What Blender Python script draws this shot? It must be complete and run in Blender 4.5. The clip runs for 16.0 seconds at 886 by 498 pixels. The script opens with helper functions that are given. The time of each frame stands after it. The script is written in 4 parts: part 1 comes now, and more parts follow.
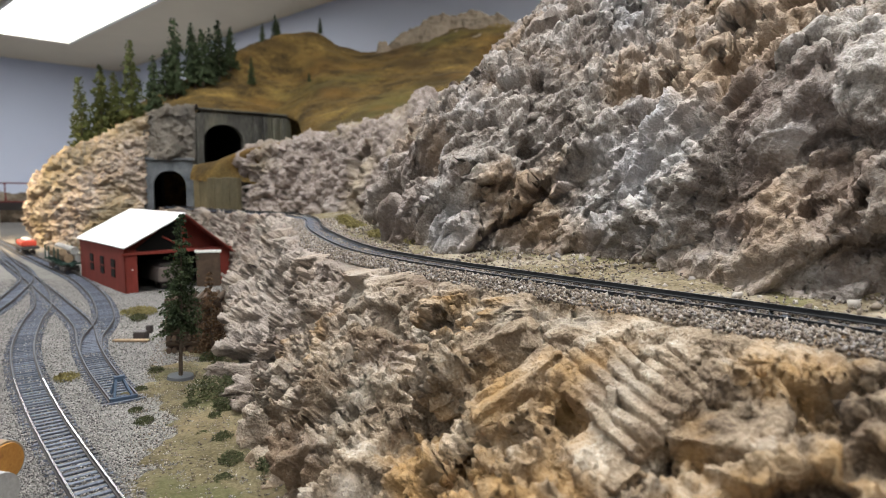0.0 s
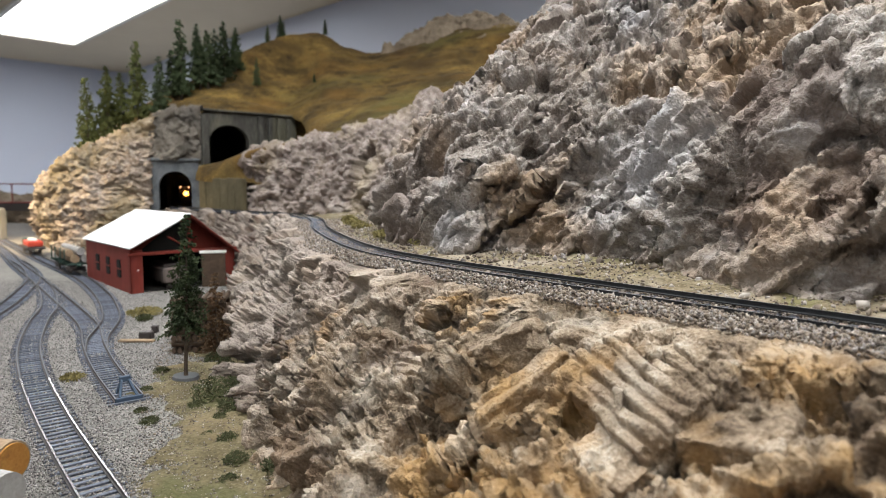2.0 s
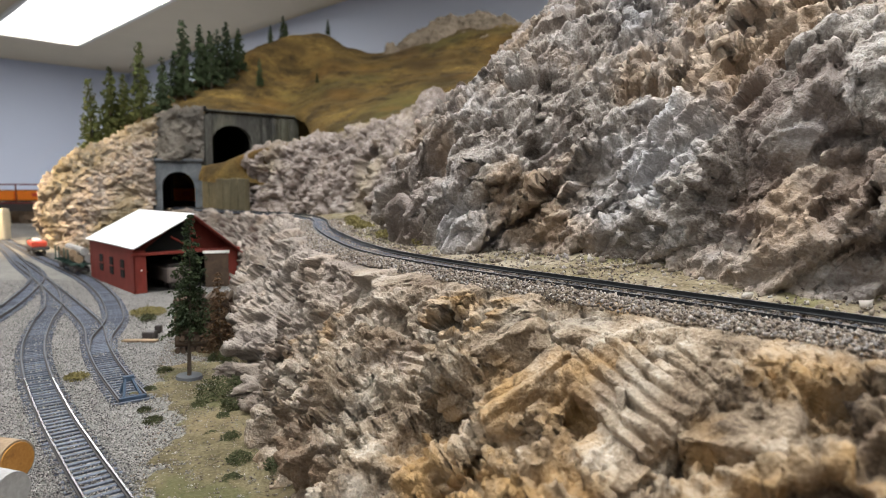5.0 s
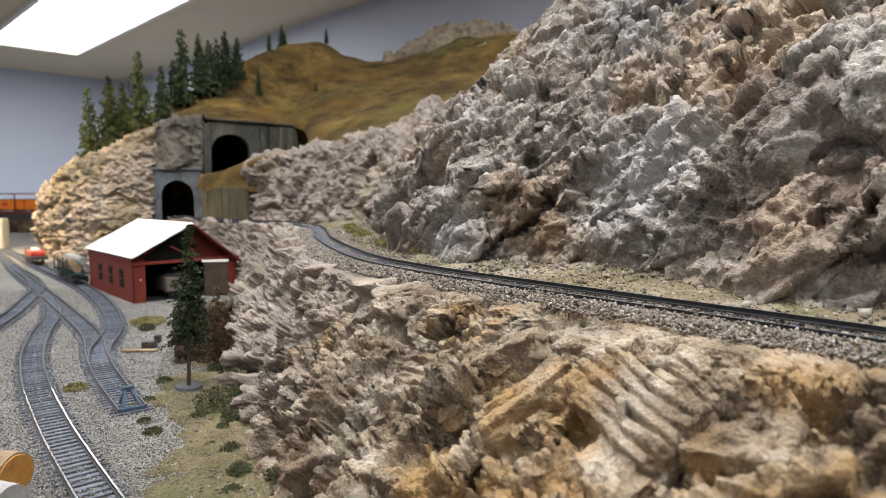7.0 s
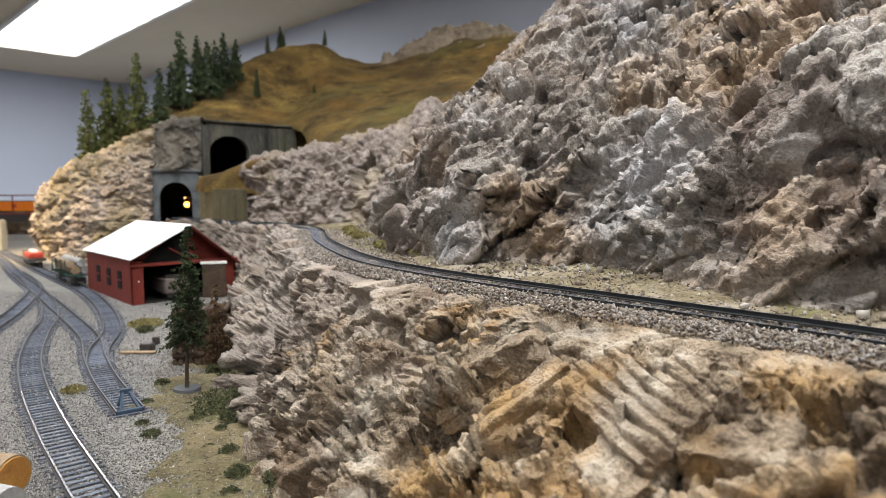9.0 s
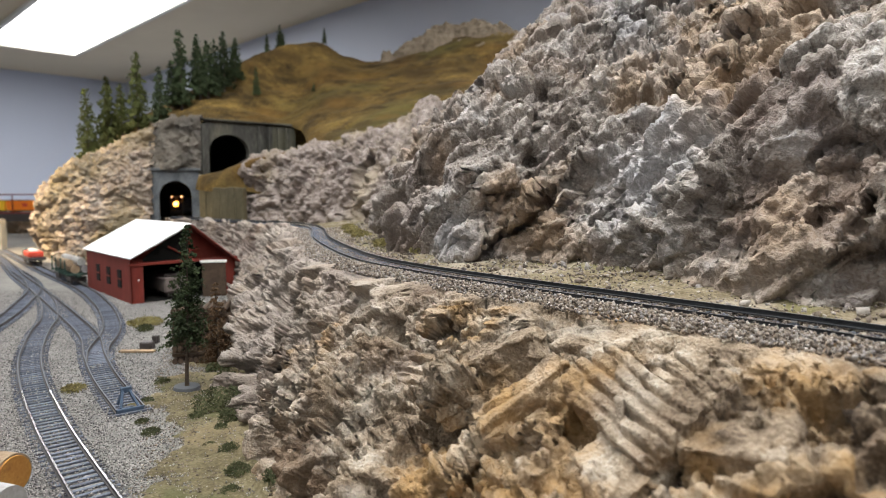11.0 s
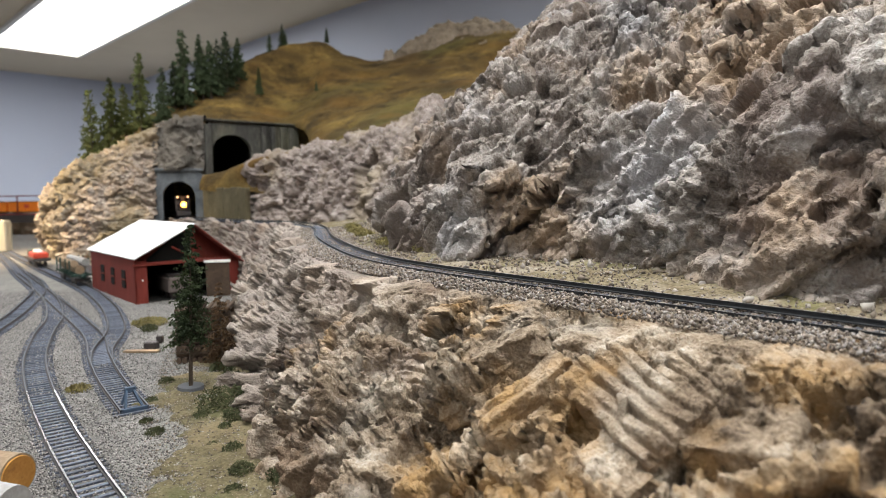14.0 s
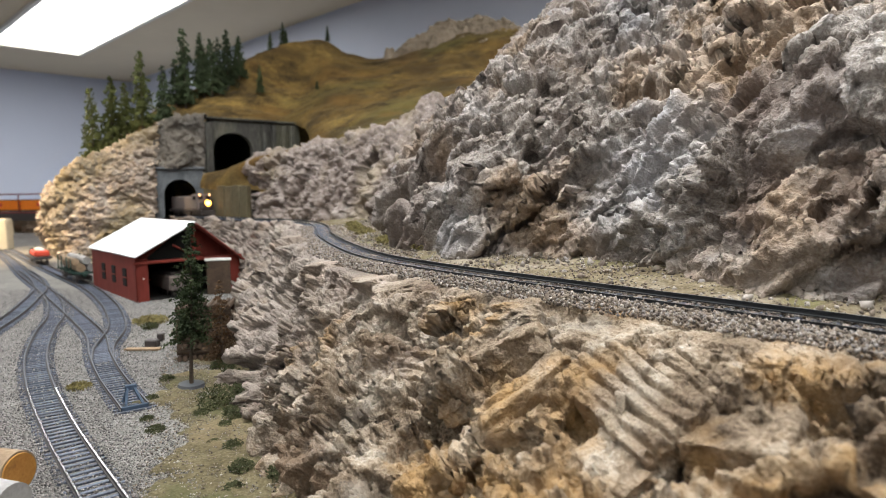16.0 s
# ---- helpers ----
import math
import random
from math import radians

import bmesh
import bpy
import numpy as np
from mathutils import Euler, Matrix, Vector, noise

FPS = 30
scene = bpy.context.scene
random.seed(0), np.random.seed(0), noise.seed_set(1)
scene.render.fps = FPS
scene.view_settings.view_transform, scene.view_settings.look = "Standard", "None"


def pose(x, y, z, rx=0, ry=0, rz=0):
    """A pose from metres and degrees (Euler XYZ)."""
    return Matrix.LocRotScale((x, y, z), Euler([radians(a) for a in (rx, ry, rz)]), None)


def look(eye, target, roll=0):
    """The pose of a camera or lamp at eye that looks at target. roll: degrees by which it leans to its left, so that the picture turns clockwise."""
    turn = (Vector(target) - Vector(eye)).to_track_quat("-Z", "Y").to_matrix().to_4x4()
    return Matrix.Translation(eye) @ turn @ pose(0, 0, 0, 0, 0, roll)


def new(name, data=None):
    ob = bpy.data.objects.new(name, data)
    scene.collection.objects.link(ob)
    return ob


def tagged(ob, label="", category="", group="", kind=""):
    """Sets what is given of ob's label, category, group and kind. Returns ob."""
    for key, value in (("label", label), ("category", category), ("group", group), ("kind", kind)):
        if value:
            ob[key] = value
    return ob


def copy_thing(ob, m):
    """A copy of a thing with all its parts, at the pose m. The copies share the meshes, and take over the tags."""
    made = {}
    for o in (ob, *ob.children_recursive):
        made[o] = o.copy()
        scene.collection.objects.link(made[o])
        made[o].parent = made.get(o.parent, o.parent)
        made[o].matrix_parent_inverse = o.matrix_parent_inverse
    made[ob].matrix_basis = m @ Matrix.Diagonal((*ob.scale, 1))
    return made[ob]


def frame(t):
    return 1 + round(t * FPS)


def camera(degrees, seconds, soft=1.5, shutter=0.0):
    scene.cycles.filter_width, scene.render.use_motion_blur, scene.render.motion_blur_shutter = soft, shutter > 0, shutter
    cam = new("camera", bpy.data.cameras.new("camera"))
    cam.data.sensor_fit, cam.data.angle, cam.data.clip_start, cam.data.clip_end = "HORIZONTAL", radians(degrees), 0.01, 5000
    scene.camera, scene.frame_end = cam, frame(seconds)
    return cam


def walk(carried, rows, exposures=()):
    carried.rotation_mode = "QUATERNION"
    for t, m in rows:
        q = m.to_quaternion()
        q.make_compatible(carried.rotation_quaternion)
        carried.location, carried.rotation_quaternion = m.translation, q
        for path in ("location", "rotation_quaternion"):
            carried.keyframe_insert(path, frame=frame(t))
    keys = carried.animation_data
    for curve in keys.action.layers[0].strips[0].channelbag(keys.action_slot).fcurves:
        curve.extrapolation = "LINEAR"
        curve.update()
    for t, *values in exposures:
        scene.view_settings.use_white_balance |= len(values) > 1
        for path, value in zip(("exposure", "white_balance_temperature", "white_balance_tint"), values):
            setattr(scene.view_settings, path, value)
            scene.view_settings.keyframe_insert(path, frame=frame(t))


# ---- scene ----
cam = camera(70, 16.0, soft=0.75)
PATH = [
    (0, pose(0, 0, 1.25, 84.338, -0, 0)),
    (0.5, pose(3e-05, 0.00023, 1.24969, 84.26, -0.287, -0.193)),
    (1, pose(-0.00136, 0.00068, 1.2498, 84.333, -0.214, 0.145)),
    (1.5, pose(0.00032, 0.00015, 1.24983, 84.41, -0.076, 0.288)),
    (2, pose(-0.00034, 0.00094, 1.2497, 84.404, 0.015, 0.422)),
    (2.5, pose(-0.00042, 0.00093, 1.24961, 84.381, 0.133, 0.537)),
    (3, pose(-0.00047, 0.00116, 1.24954, 84.369, 0.136, 0.675)),
    (3.5, pose(-0.0006, 0.00107, 1.24952, 84.304, 0.083, 0.676)),
    (4, pose(-0.00033, 0.00096, 1.24937, 84.281, 0.04, 0.656)),
    (6.5, pose(-0.00026, -0.00014, 1.25073, 84.896, 0.228, 0.61)),
    (7, pose(-0.0006, 1e-05, 1.25104, 85.045, 0.322, 0.54)),
    (7.5, pose(-1e-05, -0.00039, 1.25096, 85.125, 0.284, 0.464)),
    (8, pose(-0.00021, 0.00062, 1.25105, 85.159, 0.394, 0.43)),
    (8.5, pose(-0.00056, 0.00033, 1.25109, 85.187, 0.321, 0.385)),
    (9, pose(-0.00054, 9e-05, 1.25118, 85.187, 0.328, 0.413)),
    (11.5, pose(-0.00034, 0.00041, 1.25075, 85.006, 0.457, 0.42)),
    (12, pose(-0.00022, 0.00054, 1.25087, 84.974, 0.552, 0.523)),
    (12.5, pose(-0.00027, 0.00053, 1.25083, 84.986, 0.563, 0.652)),
    (13, pose(-0.00017, 0.00068, 1.25067, 84.976, 0.678, 0.742)),
    (13.5, pose(0.00028, 0.00076, 1.25068, 84.974, 0.704, 0.77)),
    (14, pose(0.00047, 0.00082, 1.25042, 84.945, 0.8, 0.713)),
    (14.5, pose(0.00032, 0.00085, 1.25047, 84.928, 0.885, 0.792)),
    (15, pose(0.00012, 0.00096, 1.2504, 84.911, 0.862, 0.832)),
    (15.5, pose(-0.00015, 0.0009, 1.25035, 84.855, 0.806, 0.825)),
    (16, pose(0.00122, 0.00055, 1.25032, 84.784, 0.806, 0.811)),
]
walk(cam, PATH)
cam.data.dof.use_dof, cam.data.dof.focus_distance, cam.data.dof.aperture_fstop = True, 0.35, 15.0
scene.view_settings.exposure = 0.0

# ---- world: a dim grey room beyond the closed walls ----
world = bpy.data.worlds.new("room_air")
world.use_nodes = True
world.node_tree.nodes["Background"].inputs[0].default_value = (0.8, 0.85, 1.0, 1)
world.node_tree.nodes["Background"].inputs[1].default_value = 0.05
scene.world = world

YARD, SHELF = 1.10, 1.198   # heights of the yard and of the upper shelf
ROOM = Matrix.Translation((-3.4, 6.8, 0)) @ Matrix.Rotation(radians(-43.5), 4, "Z")  # x along one wall, -y along the other


# ---- materials ----
def nodes_of(name):
    m = bpy.data.materials.new(name)
    m.use_nodes = True
    return m, m.node_tree.nodes, m.node_tree.links, m.node_tree.nodes["Principled BSDF"]


def grained(name, stops, scale=40.0, rough=0.85, bump=0.4, fine=400.0, stains=None, metal=0.0, dist=0.002, stretch=(1, 1, 1), vary=0.0, fine_mix=0.5, region=None):
    """Colours in patches at one scale and in grain at a finer one, with relief."""
    m, n, l, p = nodes_of(name)
    tc = n.new("ShaderNodeTexCoord")
    mp = n.new("ShaderNodeMapping")
    mp.inputs["Scale"].default_value = stretch
    l.new(tc.outputs["Object"], mp.inputs["Vector"])
    big = n.new("ShaderNodeTexNoise")
    big.inputs["Scale"].default_value, big.inputs["Detail"].default_value, big.inputs["Roughness"].default_value = scale, 6, 0.62
    small = n.new("ShaderNodeTexNoise")
    small.inputs["Scale"].default_value, small.inputs["Detail"].default_value = fine, 4
    for t in (big, small):
        l.new(mp.outputs[0], t.inputs["Vector"])
    mix = n.new("ShaderNodeMix")
    mix.data_type = "FLOAT"
    mix.inputs[0].default_value = fine_mix * 0.7
    l.new(big.outputs[0], mix.inputs[2])
    l.new(small.outputs[0], mix.inputs[3])
    ramp = n.new("ShaderNodeValToRGB")
    els = ramp.color_ramp.elements
    while len(els) < len(stops):
        els.new(0.5)
    for e, (at, c) in zip(els, stops):
        e.position, e.color = at, (*c, 1)
    l.new(mix.outputs[0], ramp.inputs[0])
    out = ramp.outputs[0]
    for amount, sc, lo, hi, colour in stains or ():
        st = n.new("ShaderNodeTexNoise")
        st.inputs["Scale"].default_value, st.inputs["Detail"].default_value = sc, 5
        l.new(mp.outputs[0], st.inputs["Vector"])
        rg = n.new("ShaderNodeMapRange")
        rg.inputs[1].default_value, rg.inputs[2].default_value, rg.inputs[4].default_value = lo, hi, amount
        l.new(st.outputs[0], rg.inputs[0])
        mx = n.new("ShaderNodeMix")
        mx.data_type = "RGBA"
        l.new(rg.outputs[0], mx.inputs[0])
        l.new(out, mx.inputs[6])
        mx.inputs[7].default_value = (*colour, 1)
        out = mx.outputs[2]
    if region:  # second tone beyond a line of the plan, ragged border: bank paint, cliff painted shade
        axis, lo, hi, amount, colour = region
        sp, ad, rg, mx = n.new("ShaderNodeSeparateXYZ"), n.new("ShaderNodeMath"), n.new("ShaderNodeMapRange"), n.new("ShaderNodeMix")
        l.new(tc.outputs["Object"], sp.inputs[0])
        ad.operation, ad.inputs[1].default_value = "MULTIPLY_ADD", (hi - lo) * 1.6
        l.new(big.outputs[0], ad.inputs[0])
        l.new(sp.outputs[axis], ad.inputs[2])
        rg.inputs[1].default_value, rg.inputs[2].default_value, rg.inputs[4].default_value = lo + (hi - lo) * .8, hi + (hi - lo) * .8, amount
        l.new(ad.outputs[0], rg.inputs[0])
        tone = n.new("ShaderNodeMix")
        tone.data_type = "RGBA"
        tone.inputs[6].default_value, tone.inputs[7].default_value = (*[v * .55 for v in colour], 1), (*[min(1, v * 1.3) for v in colour], 1)
        l.new(mix.outputs[0], tone.inputs[0])
        mx.data_type = "RGBA"
        l.new(rg.outputs[0], mx.inputs[0])
        l.new(out, mx.inputs[6])
        l.new(tone.outputs[2], mx.inputs[7])
        out = mx.outputs[2]
    if vary:
        info, hsv, rg = n.new("ShaderNodeObjectInfo"), n.new("ShaderNodeHueSaturation"), n.new("ShaderNodeMapRange")
        rg.inputs[3].default_value, rg.inputs[4].default_value = 1 - vary, 1 + vary
        l.new(info.outputs["Random"], rg.inputs[0])
        l.new(rg.outputs[0], hsv.inputs["Value"])
        l.new(out, hsv.inputs["Color"])
        out = hsv.outputs[0]
    l.new(out, p.inputs["Base Color"])
    p.inputs["Roughness"].default_value, p.inputs["Metallic"].default_value = rough, metal
    p.inputs["Specular IOR Level"].default_value = 0.25
    if bump:
        b = n.new("ShaderNodeBump")
        b.inputs["Strength"].default_value, b.inputs["Distance"].default_value = bump, dist
        l.new(mix.outputs[0], b.inputs["Height"])
        l.new(b.outputs[0], p.inputs["Normal"])
    return m


def plain(name, c, rough=0.6, metal=0.0, scale=60.0, spread=0.12):
    a = tuple(v * (1 - spread) for v in c)
    b = tuple(min(1, v * (1 + spread)) for v in c)
    return grained(name, ((0.3, a), (0.7, b)), scale, rough, 0.15, scale * 8, metal=metal, dist=0.0005)


def glowing(name, c, strength):
    m, n, l, p = nodes_of(name)
    p.inputs["Base Color"].default_value = (*c, 1)
    p.inputs["Emission Color"].default_value = (*c, 1)
    p.inputs["Emission Strength"].default_value = strength
    return m


# the region darkens the cliff's far end: shade put into the colour
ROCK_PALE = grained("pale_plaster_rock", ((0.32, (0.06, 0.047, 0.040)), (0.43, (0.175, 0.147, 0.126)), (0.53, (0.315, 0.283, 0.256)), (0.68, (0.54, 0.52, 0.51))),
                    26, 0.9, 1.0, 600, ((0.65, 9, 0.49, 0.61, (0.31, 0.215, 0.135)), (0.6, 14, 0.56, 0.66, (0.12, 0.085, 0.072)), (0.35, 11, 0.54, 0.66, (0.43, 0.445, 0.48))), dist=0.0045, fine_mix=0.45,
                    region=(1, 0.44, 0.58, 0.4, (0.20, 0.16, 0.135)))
ROCK_TAN = grained("ochre_plaster_rock", ((0.33, (0.045, 0.031, 0.023)), (0.43, (0.15, 0.11, 0.075)), (0.53, (0.285, 0.222, 0.158)), (0.68, (0.51, 0.455, 0.385))),
                   32, 0.9, 1.0, 760, ((0.75, 17, 0.51, 0.63, (0.33, 0.195, 0.072)), (0.65, 19, 0.56, 0.66, (0.11, 0.066, 0.04)), (0.5, 24, 0.55, 0.68, (0.46, 0.42, 0.36))), dist=0.0045, fine_mix=0.45,
                   region=(1, 0.29, 0.46, 0.7, (0.31, 0.27, 0.245)))
ROCK_PINK = grained("pinkish_plaster_rock", ((0.30, (0.085, 0.067, 0.057)), (0.5, (0.21, 0.172, 0.15)), (0.68, (0.36, 0.32, 0.295))), 40, 0.9, 0.6, 260,
                    ((0.5, 9, 0.52, 0.66, (0.27, 0.22, 0.14)), (0.4, 14, 0.55, 0.66, (0.16, 0.125, 0.105))), dist=0.003)
ROCK_FAR = grained("weathered_rock", ((0.33, (0.095, 0.072, 0.058)), (0.5, (0.24, 0.195, 0.16)), (0.68, (0.44, 0.39, 0.34))), 40, 0.9, 0.5, 160,
                   ((0.55, 7, 0.48, 0.62, (0.20, 0.15, 0.075)), (0.5, 5, 0.52, 0.64, (0.10, 0.085, 0.04))), dist=0.003)
ROCK_HIGH = grained("high_brown_rock", ((0.3, (0.10, 0.078, 0.055)), (0.55, (0.20, 0.16, 0.118)), (0.8, (0.30, 0.255, 0.20))), 12, 0.9, 0.5, 120, dist=0.004)
GRASS_GOLD = grained("golden_grass", ((0.36, (0.022, 0.014, 0.005)), (0.5, (0.085, 0.053, 0.014)), (0.64, (0.22, 0.145, 0.04))), 16, 0.95, 0.6, 300,
                     ((0.6, 4, 0.52, 0.64, (0.075, 0.072, 0.02)), (0.75, 8, 0.53, 0.64, (0.035, 0.020, 0.007)), (0.5, 7, 0.56, 0.7, (0.15, 0.08, 0.018))), dist=0.004)
BALLAST_BED = grained("ballast_bed", ((0.3, (0.17, 0.14, 0.115)), (0.5, (0.36, 0.315, 0.265)), (0.7, (0.54, 0.49, 0.43))), 90, 0.95, 0.8, 700,
                      ((0.5, 12, 0.52, 0.66, (0.25, 0.21, 0.11)),), dist=0.001, fine_mix=0.9)
YARD_MAT = grained("yard_gravel", ((0.32, (0.05, 0.047, 0.046)), (0.5, (0.15, 0.142, 0.134)), (0.66, (0.29, 0.275, 0.258))), 60, 0.95, 0.8, 640,
                   ((0.4, 6, 0.5, 0.66, (0.26, 0.25, 0.22)),), dist=0.001, fine_mix=0.95)
TURF = grained("olive_turf", ((0.30, (0.036, 0.028, 0.015)), (0.48, (0.092, 0.075, 0.038)), (0.70, (0.18, 0.152, 0.092))), 55, 0.95, 1.0, 500,
               ((0.6, 26, 0.50, 0.62, (0.055, 0.06, 0.02)), (0.5, 18, 0.54, 0.66, (0.20, 0.15, 0.085))), dist=0.0015, fine_mix=0.8)


def stones(name, stops):
    """Each stone takes its own tone."""
    m = grained(name, stops, 900, 0.9, 0.2, 3000, dist=0.0003)
    n, l = m.node_tree.nodes, m.node_tree.links
    geo, ramp = n.new("ShaderNodeNewGeometry"), next(q for q in n if q.type == "VALTORGB")
    l.new(geo.outputs["Random Per Island"], ramp.inputs[0])
    return m


PEBBLE = stones("tan_pebbles", ((0.0, (0.06, 0.048, 0.042)), (0.3, (0.155, 0.125, 0.10)), (0.65, (0.25, 0.205, 0.165)), (0.8, (0.20, 0.185, 0.18)), (1.0, (0.40, 0.36, 0.315))))
PEBBLE_GREY = stones("grey_pebbles", ((0.0, (0.045, 0.043, 0.044)), (0.35, (0.13, 0.122, 0.116)), (0.7, (0.23, 0.213, 0.197)), (1.0, (0.36, 0.34, 0.315))))
VERGE = grained("dry_verge", ((0.30, (0.05, 0.038, 0.021)), (0.46, (0.13, 0.102, 0.058)), (0.70, (0.29, 0.245, 0.17))), 70, 0.95, 1.0, 600,
                ((0.6, 30, 0.50, 0.62, (0.13, 0.125, 0.045)), (0.6, 22, 0.54, 0.66, (0.33, 0.285, 0.225))), dist=0.0015, fine_mix=0.8)
CONCRETE = grained("stained_concrete", ((0.3, (0.018, 0.017, 0.016)), (0.5, (0.055, 0.053, 0.046)), (0.72, (0.13, 0.123, 0.105))), 16, 0.9, 0.3, 200,
                   ((0.6, 9, 0.52, 0.66, (0.15, 0.14, 0.09)),), dist=0.001, stretch=(1, 1, 0.35))
PLASTER_GREY = grained("grey_brown_plaster", ((0.3, (0.05, 0.043, 0.036)), (0.5, (0.115, 0.10, 0.083)), (0.72, (0.20, 0.18, 0.155))), 20, 0.9, 0.6, 240,
                       ((0.6, 14, 0.52, 0.64, (0.055, 0.05, 0.045)),), dist=0.002)
PORTAL_STONE = grained("blue_grey_stone", ((0.3, (0.035, 0.038, 0.042)), (0.5, (0.095, 0.102, 0.11)), (0.75, (0.17, 0.18, 0.185))), 30, 0.9, 0.3, 250, dist=0.001)
OLIVE_STONE = grained("olive_stone_wall", ((0.3, (0.045, 0.037, 0.02)), (0.6, (0.10, 0.085, 0.05)), (0.8, (0.15, 0.13, 0.085))), 30, 0.9, 0.4, 250, dist=0.001, stretch=(1, 1, 0.4))
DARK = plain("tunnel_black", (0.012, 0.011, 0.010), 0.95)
RAIL_STEEL = plain("rail_steel", (0.30, 0.30, 0.31), 0.24, 0.95)
# darker rail colour for stretches where no reflection of the lights shows
RAIL_NO_GLINT = plain("rail_no_glint", (0.10, 0.105, 0.12), 0.55, 0.5)
RAIL_RUST = plain("rail_web_brown", (0.06, 0.055, 0.055), 0.7)
RAIL_HEAD = plain("dark_rail_head", (0.30, 0.31, 0.32), 0.35, 0.9)
RAIL_DARK = plain("blackened_rail", (0.045, 0.047, 0.05), 0.38, 0.6)
TIE_DARK = grained("dark_plastic_ties", ((0.3, (0.042, 0.048, 0.064)), (0.7, (0.13, 0.145, 0.185))), 80, 0.7, 0.3, 500, vary=0.3, dist=0.0004, stretch=(1, 4, 1))
RED_WOOD = grained("red_boards", ((0.3, (0.12, 0.02, 0.014)), (0.7, (0.21, 0.036, 0.025))), 40, 0.75, 0.2, 300, dist=0.0004, stretch=(1, 1, 0.2))
WHITE_ROOF = grained("white_roof_sheet", ((0.3, (0.74, 0.74, 0.74)), (0.7, (0.84, 0.84, 0.84))), 40, 0.5, 0.15, 250, dist=0.0005)
BROWN_WOOD = grained("brown_wood", ((0.3, (0.035, 0.023, 0.016)), (0.7, (0.105, 0.07, 0.047))), 60, 0.85, 0.3, 400, dist=0.0005, vary=0.2)
WALL_PAINT = grained("blue_grey_wall_paint", ((0.3, (0.50, 0.53, 0.62)), (0.7, (0.54, 0.57, 0.66))), 0.8, 0.8, 0.05, 90)
CEIL_PAINT = grained("cream_ceiling_tile", ((0.3, (0.60, 0.51, 0.37)), (0.7, (0.66, 0.565, 0.415))), 3, 0.9, 0.1, 120)
CARPET = grained("grey_carpet", ((0.3, (0.16, 0.16, 0.17)), (0.7, (0.24, 0.24, 0.25))), 6, 0.95, 0.2, 200)
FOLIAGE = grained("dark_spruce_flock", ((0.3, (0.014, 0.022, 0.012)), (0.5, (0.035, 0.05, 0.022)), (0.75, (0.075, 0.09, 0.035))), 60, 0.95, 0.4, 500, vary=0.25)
# lit copy of the spruce flock: the warm light is in its colour
FOLIAGE_LIT = grained("spruce_flock_painted_lit", ((0.3, (0.03, 0.038, 0.012)), (0.5, (0.08, 0.092, 0.027)), (0.75, (0.17, 0.175, 0.055))), 60, 0.95, 0.4, 500, vary=0.2)
FOLIAGE_BROWN = grained("brown_flock", ((0.3, (0.04, 0.022, 0.012)), (0.5, (0.10, 0.058, 0.03)), (0.75, (0.17, 0.11, 0.06))), 60, 0.95, 0.4, 500)
BUSH_GREEN = grained("bush_foam", ((0.3, (0.02, 0.023, 0.011)), (0.5, (0.048, 0.054, 0.022)), (0.75, (0.105, 0.105, 0.045))), 120, 0.95, 0.4, 700)
WEED = grained("dry_weed_flock", ((0.3, (0.07, 0.058, 0.02)), (0.5, (0.16, 0.135, 0.05)), (0.75, (0.28, 0.23, 0.10))), 120, 0.95, 0.4, 700)
BARK = grained("bark", ((0.3, (0.045, 0.032, 0.024)), (0.7, (0.11, 0.085, 0.065))), 60, 0.95, 0.4, 500)
LOG_BARK = grained("grey_log_bark", ((0.3, (0.20, 0.19, 0.18)), (0.7, (0.42, 0.41, 0.40))), 70, 0.9, 0.5, 500, dist=0.001)
LOG_BROWN = grained("brown_log_bark", ((0.3, (0.15, 0.10, 0.06)), (0.7, (0.34, 0.25, 0.165))), 70, 0.9, 0.5, 500, dist=0.001)
LOG_CUT = grained("orange_cut_wood", ((0.3, (0.30, 0.125, 0.025)), (0.7, (0.50, 0.25, 0.065))), 120, 0.8, 0.3, 700, ((0.6, 200, 0.55, 0.68, (0.22, 0.09, 0.03)),), dist=0.0004)
LOCO_BLACK = plain("loco_black", (0.05, 0.042, 0.04), 0.45)
LOCO_GREY = plain("loco_weathered", (0.13, 0.105, 0.095), 0.6)
ORANGE = plain("orange_car_paint", (0.80, 0.21, 0.02), 0.45)
YELLOW = plain("yellow_car_paint", (0.85, 0.50, 0.03), 0.45)
GREEN_CAR = plain("dark_green_car", (0.025, 0.05, 0.04), 0.5)
BRIDGE_RED = plain("bridge_red", (0.15, 0.022, 0.02), 0.7)
PIER_CREAM = plain("cream_pier", (0.52, 0.47, 0.36), 0.8)
RED_PLASTIC = plain("red_plastic", (0.55, 0.07, 0.04), 0.5)
WHITE_PAINT = plain("white_paint", (0.75, 0.74, 0.70), 0.6)
BUMPER_BLUE = plain("blue_grey_bumper", (0.05, 0.075, 0.115), 0.6)
DISC_GREY = plain("grey_disc", (0.085, 0.09, 0.10), 0.8)
LAMP_WARM = glowing("warm_headlight", (1.0, 0.38, 0.05), 16.0)
LAMP_DIM = glowing("marker_light", (1.0, 0.48, 0.2), 5.0)
PANEL_GLOW = glowing("light_diffuser", (1.0, 0.99, 0.96), 4.0)
FRAME_WHITE = plain("white_metal_frame", (0.72, 0.70, 0.64), 0.5)


